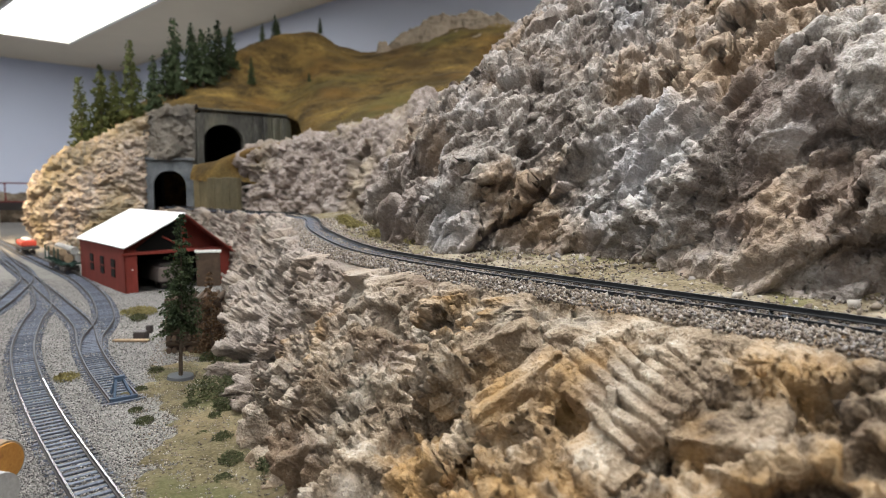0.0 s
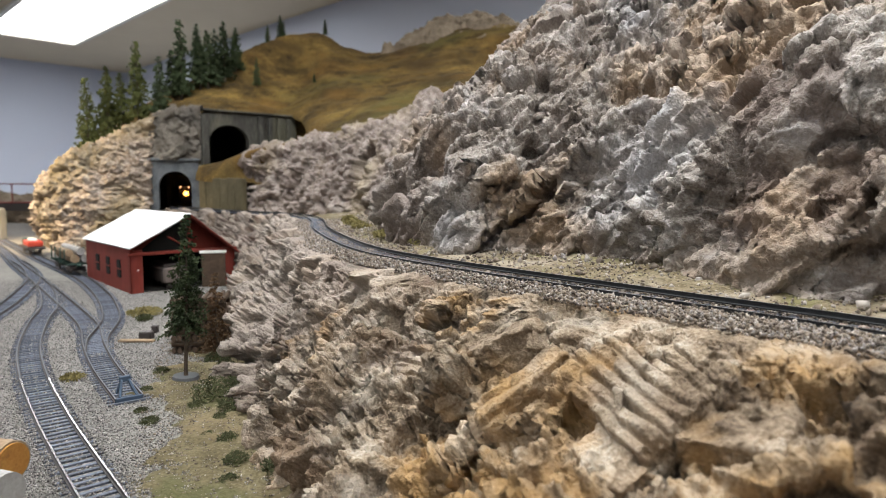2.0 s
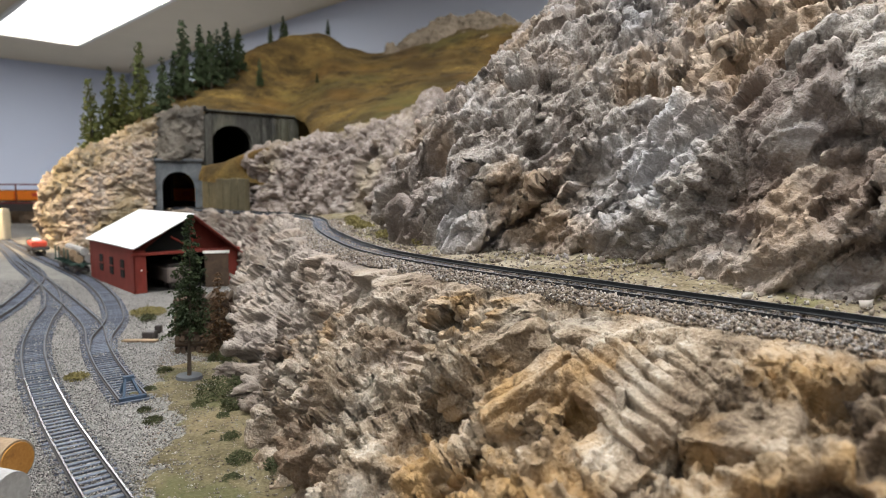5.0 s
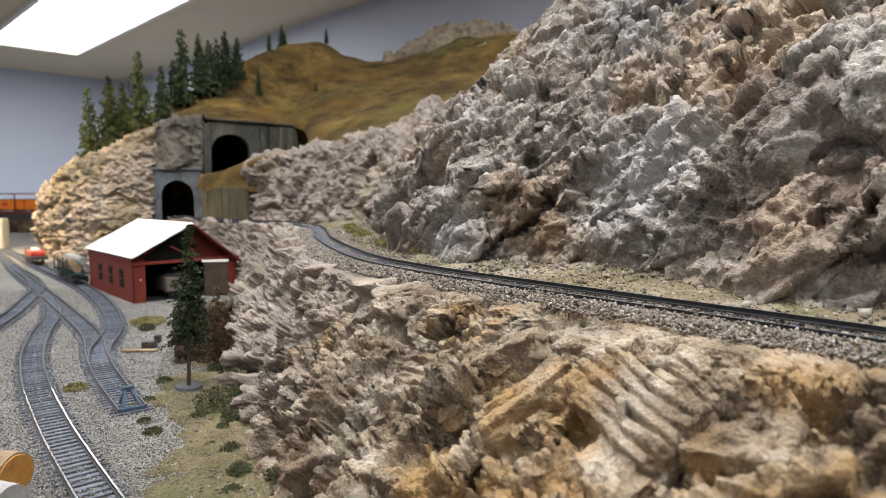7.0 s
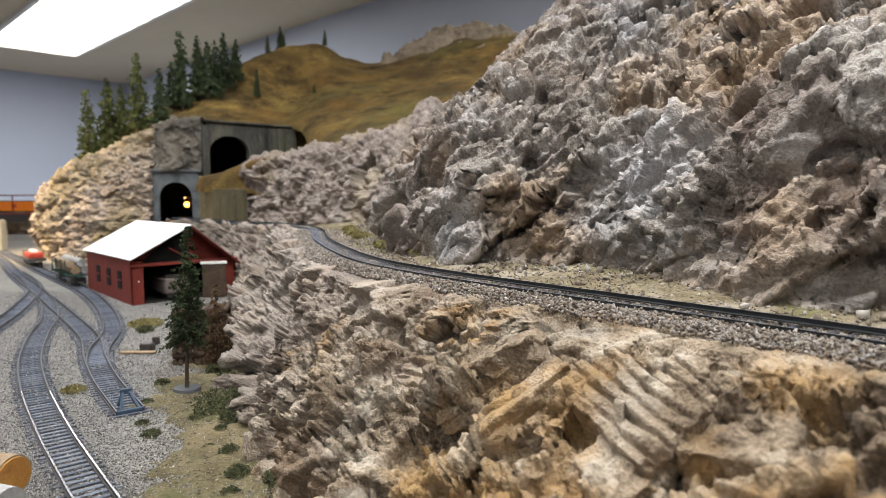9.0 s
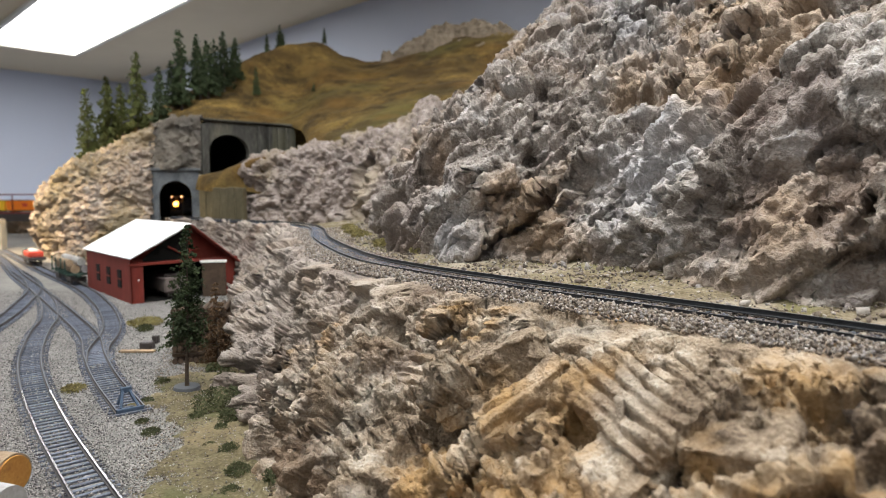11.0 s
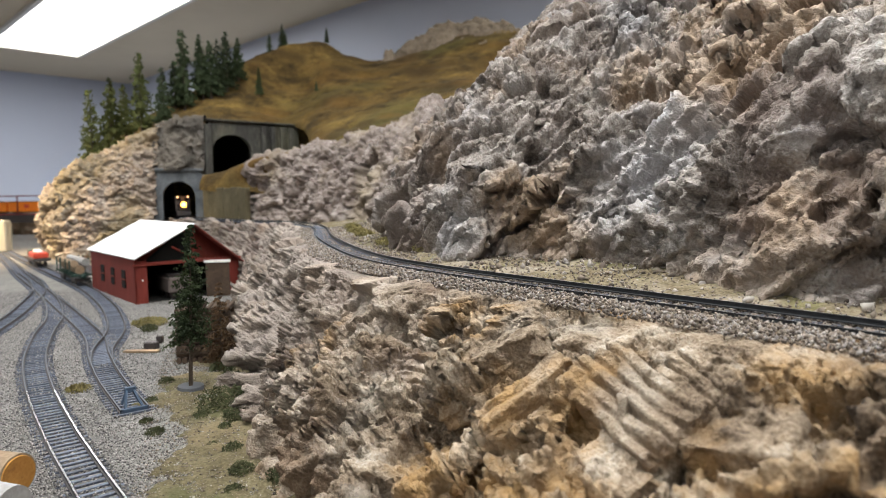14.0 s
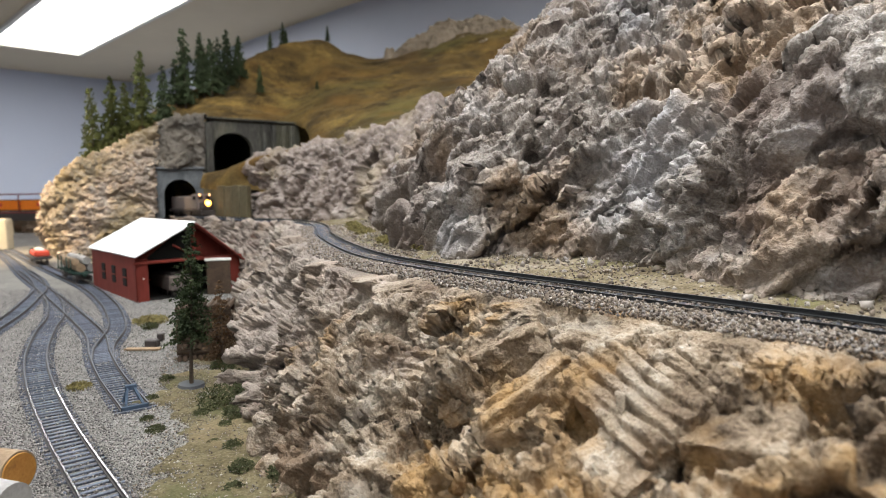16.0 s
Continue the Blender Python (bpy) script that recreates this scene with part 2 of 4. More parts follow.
# ---- helpers of this scene ----
def part(name, bm, material, parent=None, label="", smooth=False):
    me = bpy.data.meshes.new(name)
    bm.to_mesh(me)
    bm.free()
    me.materials.append(material)
    if smooth:
        for f in me.polygons:
            f.use_smooth = True
    ob = new(name, me)
    ob.parent = parent
    if label:
        ob["label"] = label
    return ob


def box(bm, cx, cy, cz, sx, sy, sz, bevel=0.0, m=None):
    r = bmesh.ops.create_cube(bm, size=1, matrix=Matrix.LocRotScale((cx, cy, cz), None, (sx, sy, sz)))
    vs = r["verts"]
    if bevel:
        es = list({e for v in vs for e in v.link_edges})
        out = bmesh.ops.bevel(bm, geom=es, offset=bevel, segments=1, affect="EDGES")
        vs = list({v for f in out["faces"] for v in f.verts} | {v for v in vs if v.is_valid})
    if m is not None:
        bmesh.ops.transform(bm, matrix=m, verts=vs)
    return bm


def boxed(*a, **k):
    return box(bmesh.new(), *a, **k)


def rod(bm, a, b, r0, r1=None, seg=8):
    a, b = Vector(a), Vector(b)
    d = b - a
    m = Matrix.Translation((a + b) / 2) @ d.to_track_quat("Z", "Y").to_matrix().to_4x4()
    bmesh.ops.create_cone(bm, cap_ends=True, segments=seg, radius1=r0, radius2=r0 if r1 is None else r1, depth=d.length, matrix=m)
    return bm


def thing(name, label, category, group="", kind="", at=None):
    e = new(name)
    e.empty_display_size = 0.01
    if at is not None:
        e.matrix_basis = at
    return tagged(e, label, category, group, kind)


def glide(points, n):
    """n points at even steps along a smooth line through the points."""
    p = np.array(points, float)
    p = np.vstack([2 * p[0] - p[1], p, 2 * p[-1] - p[-2]])
    out = []
    for i in range(1, len(p) - 2):
        t = np.linspace(0, 1, 40, endpoint=False)[:, None]
        a, b, c, d = p[i - 1], p[i], p[i + 1], p[i + 2]
        out.append(0.5 * (2 * b + (c - a) * t + (2 * a - 5 * b + 4 * c - d) * t ** 2 + (3 * b - a - 3 * c + d) * t ** 3))
    out = np.vstack(out + [p[-2][None]])
    s = np.concatenate([[0], np.cumsum(np.linalg.norm(np.diff(out[:, :min(3, out.shape[1])], axis=0), axis=1))])
    at = np.linspace(0, s[-1], n)
    return np.stack([np.interp(at, s, out[:, k]) for k in range(out.shape[1])], 1)


def hash01(ix, iy, iz, seed):
    h = (ix.astype(np.int64) * 374761393 + iy.astype(np.int64) * 668265263 + iz.astype(np.int64) * 2147483647 + seed * 974634757) & 0xFFFFFFFF
    h = ((h ^ (h >> 13)) * 1274126177) & 0xFFFFFFFF
    h = ((h ^ (h >> 16)) * 2246822519) & 0xFFFFFFFF
    return ((h ^ (h >> 15)) & 0xFFFFFF) / 16777216.0


def value_noise(p, seed):
    i = np.floor(p)
    f = p - i
    f = f * f * (3 - 2 * f)
    i = i.astype(np.int64)
    out = 0
    for dx in (0, 1):
        for dy in (0, 1):
            for dz in (0, 1):
                w = (f[:, 0] if dx else 1 - f[:, 0]) * (f[:, 1] if dy else 1 - f[:, 1]) * (f[:, 2] if dz else 1 - f[:, 2])
                out = out + w * hash01(i[:, 0] + dx, i[:, 1] + dy, i[:, 2] + dz, seed)
    return out


def fbm(p, size, octaves=4, seed=1, gain=0.5):
    out, a, tot = 0, 1.0, 0
    for k in range(octaves):
        out = out + a * (value_noise(p / size * 2 ** k + 17.3 * k, seed + k) - 0.5)
        tot += a
        a *= gain
    return out / tot


def blocks(p, size, seed, tilt=1.0, crisp=26.0):
    """Broken faces: each cell of a scattered pattern has its own level and slope, with worn edges between cells."""
    q = p / size
    i = np.floor(q).astype(np.int64)
    total, weight = np.zeros(len(q)), np.full(len(q), 1e-30)
    for dx in (-1, 0, 1):
        for dy in (-1, 0, 1):
            for dz in (-1, 0, 1):
                c = i + (dx, dy, dz)
                h0 = hash01(c[:, 0], c[:, 1], c[:, 2], seed)
                h1, h2 = h0 * 913.37 % 1, h0 * 517.91 % 1
                d = q - c - np.stack([h0, h1, h2], 1)
                w = np.exp(-crisp * (d * d).sum(1))
                h3, h4, h5 = h0 * 71.3 % 1, h0 * 139.7 % 1, h0 * 257.1 % 1
                lv = 0.6 * (h3 - 0.5) + tilt * (d[:, 0] * (h4 - 0.5) + d[:, 1] * (h5 - 0.5) + d[:, 2] * (h1 - 0.5)) * 2
                total += w * lv
                weight += w
    return total / weight


def sheet(name, grid, material, smooth=False, parent=None):
    """A mesh over a grid of points (rows, columns, 3)."""
    a, b = grid.shape[:2]
    idx = np.arange(a * b).reshape(a, b)
    quads = np.stack([idx[:-1, :-1], idx[1:, :-1], idx[1:, 1:], idx[:-1, 1:]], -1).reshape(-1, 4)
    me = bpy.data.meshes.new(name)
    me.vertices.add(a * b)
    me.vertices.foreach_set("co", grid.reshape(-1).astype(np.float32))
    me.loops.add(quads.size)
    me.loops.foreach_set("vertex_index", quads.reshape(-1).astype(np.int32))
    me.polygons.add(len(quads))
    me.polygons.foreach_set("loop_start", np.arange(0, quads.size, 4, dtype=np.int32))
    me.update(calc_edges=True)
    me.materials.append(material)
    me.polygons.foreach_set("use_smooth", np.full(len(quads), smooth, dtype=bool))
    ob = new(name, me)
    ob.parent = parent
    return ob


def grid_normals(g):
    du, dv = np.gradient(g, axis=0), np.gradient(g, axis=1)
    n = np.cross(du, dv)
    return n / (np.linalg.norm(n, axis=-1, keepdims=True) + 1e-12)


def ledges(q, size, seed):
    """Broken strata: going up, a short overhang and then a long receding top, of uneven depth along each bed."""
    s = q[:, 2] / size + 1.5 * fbm(q, size * 4, 2, seed) + 0.7 * fbm(q, size * 1.1, 2, seed + 3) + q[:, 1] * 2
    i = np.floor(s)
    f = s - i
    h = np.where(f < 0.3, f / 0.3, 1 - (f - 0.3) / 0.7)
    depth = np.clip(0.55 + 2.2 * fbm(np.column_stack([q[:, 0], q[:, 1] + i * 3.7, i * 0.31]), size * 2.2, 2, seed + 7), 0, 1.3)
    return h * depth - 0.3


def cragged(g, layers, sign=1, turn=None, seed=3, fade=None, grit=0.0, strata=(), calm=0.0):
    """Pushes a grid out by broken faces, the largest first. layers: (cell size, height, stretch); strata: (size, height); calm: size of the patches that stay smooth."""
    f = np.ones(g.shape[0] * g.shape[1]) if fade is None else fade.reshape(-1)
    t = np.eye(3) if turn is None else np.array(turn.to_3x3())
    n0 = grid_normals(g) * sign
    rough = 1.0
    if calm:
        rough = np.clip(0.9 + 2.4 * fbm(g.reshape(-1, 3), calm, 2, seed + 90), 0.45, 1.2)
    for k, (size, height) in enumerate(strata):
        d = ledges(g.reshape(-1, 3) @ t, size, seed + 50 + 9 * k) * height * f
        g = g + n0 * d.reshape(g.shape[:2] + (1,))
    for k, (size, height, stretch) in enumerate(layers):
        n = n0 * 0.5 + grid_normals(g) * sign * 0.5
        q = g.reshape(-1, 3) @ t
        w = np.stack([fbm(q, size * 0.9, 2, seed + 11 * m + k) for m in range(3)], 1)
        d = blocks((q + w * size * 0.35) / np.array(stretch), size, seed + 31 * k, 1.5, 44.0) * height * f * (rough if k > 1 else 1.0)
        g = g + n * d.reshape(g.shape[:2] + (1,))
    if grit:
        n = grid_normals(g) * sign
        g = g + n * (fbm(g.reshape(-1, 3), 0.004, 3, seed + 5, 0.7) * grit * f * rough).reshape(g.shape[:2] + (1,))
    return g


def outcrop(parent, start, along, across, length, width, height, seed, ribs=0.0, sink=0.6, worn=0.0009):
    """An angular block of cast rock set into the bank: long edge from start, worn corners, with deep grooves on its top where ribs is given."""
    x = Vector(along).normalized()
    z = x.cross(Vector(across)).normalized()
    z = -z if z.z < 0 else z
    y = z.cross(x)
    if y.dot(Vector(across)) < 0:
        y = -y
    bm = bmesh.new()
    bmesh.ops.create_cube(bm, size=1)
    bmesh.ops.subdivide_edges(bm, edges=bm.edges[:], cuts=46, use_grid_fill=True)
    co = np.array([v.co[:] for v in bm.verts]) * (length, width, height)
    half = np.array((length, width, height)) / 2
    inner = np.clip(co, -half + worn, half - worn)
    out = co - inner
    r = np.linalg.norm(out, axis=1, keepdims=True)
    nrm = out / (r + 1e-9)
    p = inner + nrm * worn
    key = p + seed * 1.7
    p = p + nrm * (fbm(key, 0.012, 3, seed)[:, None] * 0.0028 + blocks(key / (1.6, 1, 1), 0.007, seed, 1.2, 50)[:, None] * 0.0022 + fbm(key, 0.0026, 2, seed + 2)[:, None] * 0.0012)
    p[:, 1] += (0.16 * fbm(p[:, [0, 2, 2]] + seed, 0.02, 2, seed)) * width * 0.5
    if ribs:
        ph = ((p[:, 1] + fbm(p + seed, 0.014, 2, seed) * 0.003) / ribs) % 1
        cut = np.clip(1 - np.abs(ph - 0.5) / 0.2, 0, 1) ** 0.6 * np.clip(0.75 + 2 * fbm(p + seed, 0.012, 2, seed + 4), 0.2, 1)
        p[:, 2] -= np.where(p[:, 2] > 0, cut * 0.0045, 0)
    for v, c in zip(bm.verts, p):
        v.co = c
    m = Matrix((x, y, z)).transposed().to_4x4()
    m.translation = Vector(start) + x * length / 2 + y * width / 2 + z * height * (0.5 - sink)
    bmesh.ops.transform(bm, matrix=m, verts=bm.verts)
    bmesh.ops.recalc_face_normals(bm, faces=bm.faces)
    return part("outcrop", bm, ROCK_TAN, parent, smooth=True)


def loft(rows, n_u, n_v):
    """A smooth grid through rows of control points."""
    lines = [glide(r, n_u) for r in rows]
    return np.stack([glide([ln[i] for ln in lines], n_v) for i in range(n_u)], 0)


def smooth_loft(a, b, profile, n_u, n_v):
    """A grid between the line a (foot) and the line b (top); profile: (share of the way across, share of the height) pairs."""
    la, lb = a, b
    pr = glide([(x, y, 0) for x, y in profile], n_v)[:, :2]
    g = np.zeros((n_u, n_v, 3))
    g[:, :, :2] = la[:, None, :2] + (lb - la)[:, None, :2] * pr[None, :, :1]
    g[:, :, 2] = la[:, None, 2] + (lb - la)[:, None, 2] * pr[None, :, 1]
    return g


# ---- the room ----
def room_box(name, x0, x1, y0, y1, z0, z1, material, kind="structure", label="", category=""):
    ob = part(name, boxed((x0 + x1) / 2, (y0 + y1) / 2, (z0 + z1) / 2, x1 - x0, y1 - y0, z1 - z0), material)
    ob.matrix_basis = ROOM
    return tagged(ob, label, category, kind=kind)


CEIL = 2.45
room_box("floor", 0, 10.5, -8, 0, -0.1, 0, CARPET, label="grey carpet of the club room", category="floor")
room_box("ceiling", 0, 10.5, -8, 0, CEIL, CEIL + 0.1, CEIL_PAINT, label="cream suspended ceiling with light panels", category="ceiling")
room_box("wall_north", 0, 10.5, 0, 0.12, 0, CEIL, WALL_PAINT, label="pale blue-grey painted room wall", category="wall")
room_box("wall_west", -0.12, 0, -8, 0.12, 0, CEIL, WALL_PAINT, label="pale blue-grey painted room wall", category="wall")
room_box("wall_east", 10.5, 10.62, -8, 0.12, 0, CEIL, WALL_PAINT, label="pale blue-grey painted room wall", category="wall")
room_box("wall_south", -0.12, 10.62, -8.12, -8, 0, CEIL, WALL_PAINT, label="pale blue-grey painted room wall", category="wall")


def ceiling_light(x, y, power):
    e = thing("ceiling_light", "long white fluorescent ceiling panel with a glowing diffuser", "ceiling light", "ceiling panels",
              at=ROOM @ Matrix.Translation((x, y, CEIL)))
    bm = bmesh.new()
    for sx, sy, cx, cy in ((2.46, 0.03, 0, 0.325), (2.46, 0.03, 0, -0.325), (0.03, 0.62, 1.215, 0), (0.03, 0.62, -1.215, 0)):
        box(bm, cx, cy, -0.012, sx, sy, 0.022)
    part("frame", bm, FRAME_WHITE, e)
    part("diffuser", boxed(0, 0, -0.006, 2.4, 0.62, 0.008), PANEL_GLOW, e)
    la = bpy.data.lights.new("panel_lamp", "AREA")
    la.shape, la.size, la.size_y, la.energy, la.color = "RECTANGLE", 2.4, 0.62, power, (0.95, 0.98, 1.0)
    lo = new("panel_lamp", la)
    lo.matrix_basis = ROOM @ Matrix.Translation((x, y, CEIL - 0.02))


for lx, ly, lp in ((2.4, -1.14, 38), (7.4, -0.9, 14), (2.4, -3.3, 31), (6.8, -2.5, 38), (2.4, -5.5, 16), (7.4, -4.3, 17)):
    ceiling_light(lx, ly, lp)

# a warm ceiling spot that lights the far end of the yard
spot = bpy.data.lights.new("spot_lamp", "SPOT")
spot.energy, spot.color, spot.spot_size, spot.spot_blend, spot.shadow_soft_size = 640, (1.0, 0.76, 0.45), radians(26), 0.8, 0.06
so = new("spot_lamp", spot)
so.matrix_basis = look((-2.4, 1.35, 2.3), (-1.13, 1.66, 1.28))
sf = thing("ceiling_spot", "white track spotlight under the ceiling", "spotlight", at=look((-2.4, 1.35, 2.3), (-1.13, 1.66, 1.28)))
bm = bmesh.new()
rod(bm, (0, 0, 0.02), (0, 0, 0.14), 0.045, 0.035, 16)
part("shade", bm, FRAME_WHITE, sf)
bm = bmesh.new()
rod(bm, (0, 0, 0.13), (0.06, 0.11, 0.22), 0.008)
part("stem", bm, FRAME_WHITE, sf)

# ---- the layout's base and yard ----
base = part("ground", boxed(-0.9, 1.4, YARD - 0.04, 5.4, 3.6, 0.08), YARD_MAT)
tagged(base, "yard base covered in pale grey fine gravel", "ground", kind="structure")

# ---- upper shelf, foreground rock and cliff ----
EDGE = [(.36, -.10), (.22, .085), (.132, .185), (.082, .24), (.019, .313), (-.027, .362), (-.069, .415), (-.118, .529), (-.190, .76), (-.232, .93), (-.325, 1.10), (-.50, 1.31), (-.66, 1.47)]
FOOT = [(.20, -.25), (.10, -.06), (.035, .05), (-.005, .13), (-.05, .225), (-.079, .292), (-.112, .37), (-.170, .515), (-.252, .75), (-.34, .983), (-.46, 1.17), (-.60, 1.38), (-.70, 1.49)]
CLIFF = [(.60, -.28), (.40, .02), (.27, .18), (.176, .257), (.132, .300), (.106, .385), (.052, .435), (.012, .455), (-.032, .53), (-.066, .67), (-.06, .92), (.06, 1.10), (.30, 1.25)]
INWARD = [(.85, .53), (.85, .53), (.85, .53), (.85, .53), (.85, .53), (.84, .54), (.83, .55), (.85, .53), (.92, .40), (.98, .15), (.9, -.3), (.7, -.6), (.4, -.85)]

pair = glide([(*e, *f) for e, f in zip(EDGE, FOOT)], 1500)
stretch_near = np.concatenate([np.linspace(60, 140, 15, endpoint=False), np.linspace(140, 560, 780, endpoint=False), np.linspace(560, 1000, 300, endpoint=False), np.linspace(1000, 1499, 100)])
pair = np.stack([np.interp(stretch_near, np.arange(1500), pair[:, k]) for k in range(4)], 1)
top = np.column_stack([pair[:, :2], np.full(len(pair), SHELF + 0.001)])
low = np.column_stack([pair[:, 2:], np.full(len(pair), YARD - 0.006)])
BANK_PROFILE = [(0, 0), (0.05, 0.20), (0.29, 0.465), (0.65, 0.745), (0.88, 0.94), (1.0, 0.985), (1.35, 0.955)]
g = smooth_loft(low, top, BANK_PROFILE, len(pair), 310)
v = np.linspace(0, 1, 310)[None, :].repeat(len(pair), 0)
TURN_A = Vector((0.55, 0.25, 0.6)).normalized().to_track_quat("X", "Z").to_matrix()
g = cragged(g, ((.046, .014, (1.3, 1, .9)), (.019, .0078, (1.3, .9, .8)), (.0085, .0046, (1.2, .9, .8)), (.0040, .0026, (1.1, 1, .9))),
            1, TURN_A, 7, np.clip((0.93 - v) / 0.22, 0.05, 1), 0.0014, calm=.05)
rise = np.clip((g[:, :, 1] - 0.50) / 0.25, 0, 1) * 0.012
roof_z = SHELF + 0.0022 + rise - np.clip(0.86 - v, 0, 1) * 0.036
g[:, :, 2] = np.where(g[:, :, 2] > roof_z, roof_z + (g[:, :, 2] - roof_z) * 0.25, g[:, :, 2])
bank = sheet("rock_bank", g, ROCK_TAN, True)
tagged(bank, "craggy ochre plaster rock bank below the upper track", "rock bank", kind="structure")
outcrop(bank, (-.0035, .2665, 1.1655), (.041, -.017, .022), (-.2, -1, .1), .052, .012, .024, 3)
outcrop(bank, (.0125, .2335, 1.1615), (.026, .004, .019), (.5, -1, .2), .040, .0145, .020, 4)
outcrop(bank, (.0400, .2255, 1.1775), (.016, -.0446, -.0088), (.0216, -.0028, .0115), .050, .026, .018, 5, ribs=.0058, sink=.66)
outcrop(bank, (.0690, .2140, 1.1865), (.012, -.040, -.010), (.0216, -.0028, .0095), .026, .016, .014, 6, ribs=.0055, sink=.66)
outcrop(bank, (.0425, .1985, 1.1610), (.016, -.0446, -.006), (.02, .004, .012), .026, .012, .018, 7, sink=.6)
outcrop(bank, (-.0860, .3310, 1.1265), (.7, -.4, .1), (.2, .5, .8), .019, .016, .010, 8, sink=.5, worn=.0008)
outcrop(bank, (.0400, .2520, 1.1850), (.6, -.5, .1), (.5, .5, .2), .034, .016, .014, 9, sink=.62)
outcrop(bank, (.0660, .1800, 1.1700), (.6, -.5, .1), (.5, .6, .3), .030, .024, .020, 10, sink=.6)
outcrop(bank, (-.0250, .2950, 1.1600), (.6, -.6, .1), (.5, .5, .6), .030, .020, .012, 11, ribs=.0066, sink=.72)

flat = np.stack([glide([(*e, SHELF) for e in EDGE], 300), glide([(c[0] + i[0] * .03, c[1] + i[1] * .03, SHELF) for c, i in zip(CLIFF[:10], INWARD)] + [(-.12, .95, SHELF), (-.30, 1.3, SHELF), (-.56, 1.55, SHELF)], 300)], 0)
shelf_g = np.stack([flat[0] + (flat[1] - flat[0]) * t for t in np.linspace(0.22, 1, 40)], 1)
shelf_g[:, :, 2] += fbm(shelf_g.reshape(-1, 3), 0.02, 3, 5).reshape(shelf_g.shape[:2]) * 0.002
shelf = sheet("upper_shelf", shelf_g, BALLAST_BED, True)
tagged(shelf, "narrow shelf of tan ballast carrying the upper track", "track bed", kind="structure")

cl = glide([(*c, *i) for c, i in zip(CLIFF, INWARD)], 1600)
near = np.concatenate([np.linspace(180, 430, 40, endpoint=False), np.linspace(430, 990, 920, endpoint=False), np.linspace(990, 1599, 80)])
cl = np.stack([np.interp(near, np.arange(1600), cl[:, k]) for k in range(4)], 1)
prof = glide([(-.006, -.012, 0), (.0, .0, 0), (.012, .045, 0), (.03, .095, 0), (.085, .148, 0), (.165, .22, 0), (.245, .31, 0), (.33, .42, 0), (.40, .52, 0)], 520)
g = np.zeros((len(cl), 520, 3))
g[:, :, :2] = cl[:, None, :2] + cl[:, None, 2:] * prof[None, :, :1]
g[:, :, 2] = SHELF + prof[None, :, 1]
TURN_B = Vector((0.40, -0.50, 0.60)).normalized().to_track_quat("X", "Z").to_matrix()
v = np.minimum(1, 0.25 + np.linspace(0, 1, 520) * 14)[None, :].repeat(len(cl), 0)
g = cragged(g, ((.080, .009, (1.5, .9, .8)), (.030, .0105, (2.0, .85, .75)), (.0145, .0066, (1.6, .85, .8)), (.0068, .0028, (1.3, .9, .9)), (.0034, .0014, (1, 1, 1))),
            -1, TURN_B, 21, v, 0.0013, strata=((.050, .006), (.020, .0045)), calm=.07)
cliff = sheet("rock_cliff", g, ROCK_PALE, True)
tagged(cliff, "tall craggy pale plaster cliff beside the upper track", "cliff", kind="structure")

# ---- hill behind ----
rows = [
    [(-.99, 1.66, 1.25), (-.95, 1.64, 1.29), (-.823, 1.61, 1.366), (-.70, 1.57, 1.415), (-.605, 1.545, 1.432), (-.50, 1.63, 1.436), (-.40, 1.67, 1.425), (-.28, 1.37, 1.342), (-.16, 1.22, 1.352), (.1, 1.1, 1.42), (.4, 1.1, 1.5)],
    [(-1.0, 1.70, 1.27), (-.95, 1.68, 1.325), (-.83, 1.66, 1.40), (-.74, 1.67, 1.45), (-.66, 1.72, 1.50), (-.573, 1.8, 1.532), (-.45, 1.92, 1.575), (-.33, 1.80, 1.53), (-.18, 1.75, 1.52), (.109, 1.8, 1.57), (.4, 1.8, 1.62)],
    [(-1.0, 1.75, 1.26), (-.95, 1.74, 1.335), (-.883, 1.74, 1.415), (-.80, 1.77, 1.475), (-.702, 1.85, 1.556), (-.60, 2.02, 1.675), (-.45, 2.18, 1.757), (-.34, 2.2, 1.71), (-.22, 2.22, 1.70), (.1, 2.3, 1.80), (.4, 2.3, 1.80)],
    [(-1.05, 1.85, 1.20), (-1.0, 1.85, 1.22), (-.90, 1.86, 1.25), (-.82, 1.89, 1.28), (-.72, 1.97, 1.30), (-.60, 2.12, 1.33), (-.45, 2.28, 1.35), (-.34, 2.3, 1.35), (-.22, 2.32, 1.35), (.1, 2.4, 1.35), (.4, 2.4, 1.35)],
    [(-1.06, 1.86, 1.09), (-1.0, 1.86, 1.09), (-.90, 1.88, 1.09), (-.82, 1.91, 1.09), (-.72, 1.99, 1.09), (-.60, 2.14, 1.09), (-.45, 2.30, 1.09), (-.34, 2.32, 1.09), (-.22, 2.34, 1.09), (.1, 2.42, 1.09), (.4, 2.42, 1.09)],
]
g = loft(rows, 260, 160)
g[:, :, 2] += (fbm(g.reshape(-1, 3), 0.16, 4, 9) * 0.05 + fbm(g.reshape(-1, 3), 0.012, 2, 4) * 0.006).reshape(g.shape[:2])
hill_g = g
hill = sheet("golden_hill", g, GRASS_GOLD, True)
tagged(hill, "hill covered in golden brown grass flock", "hill", kind="structure")

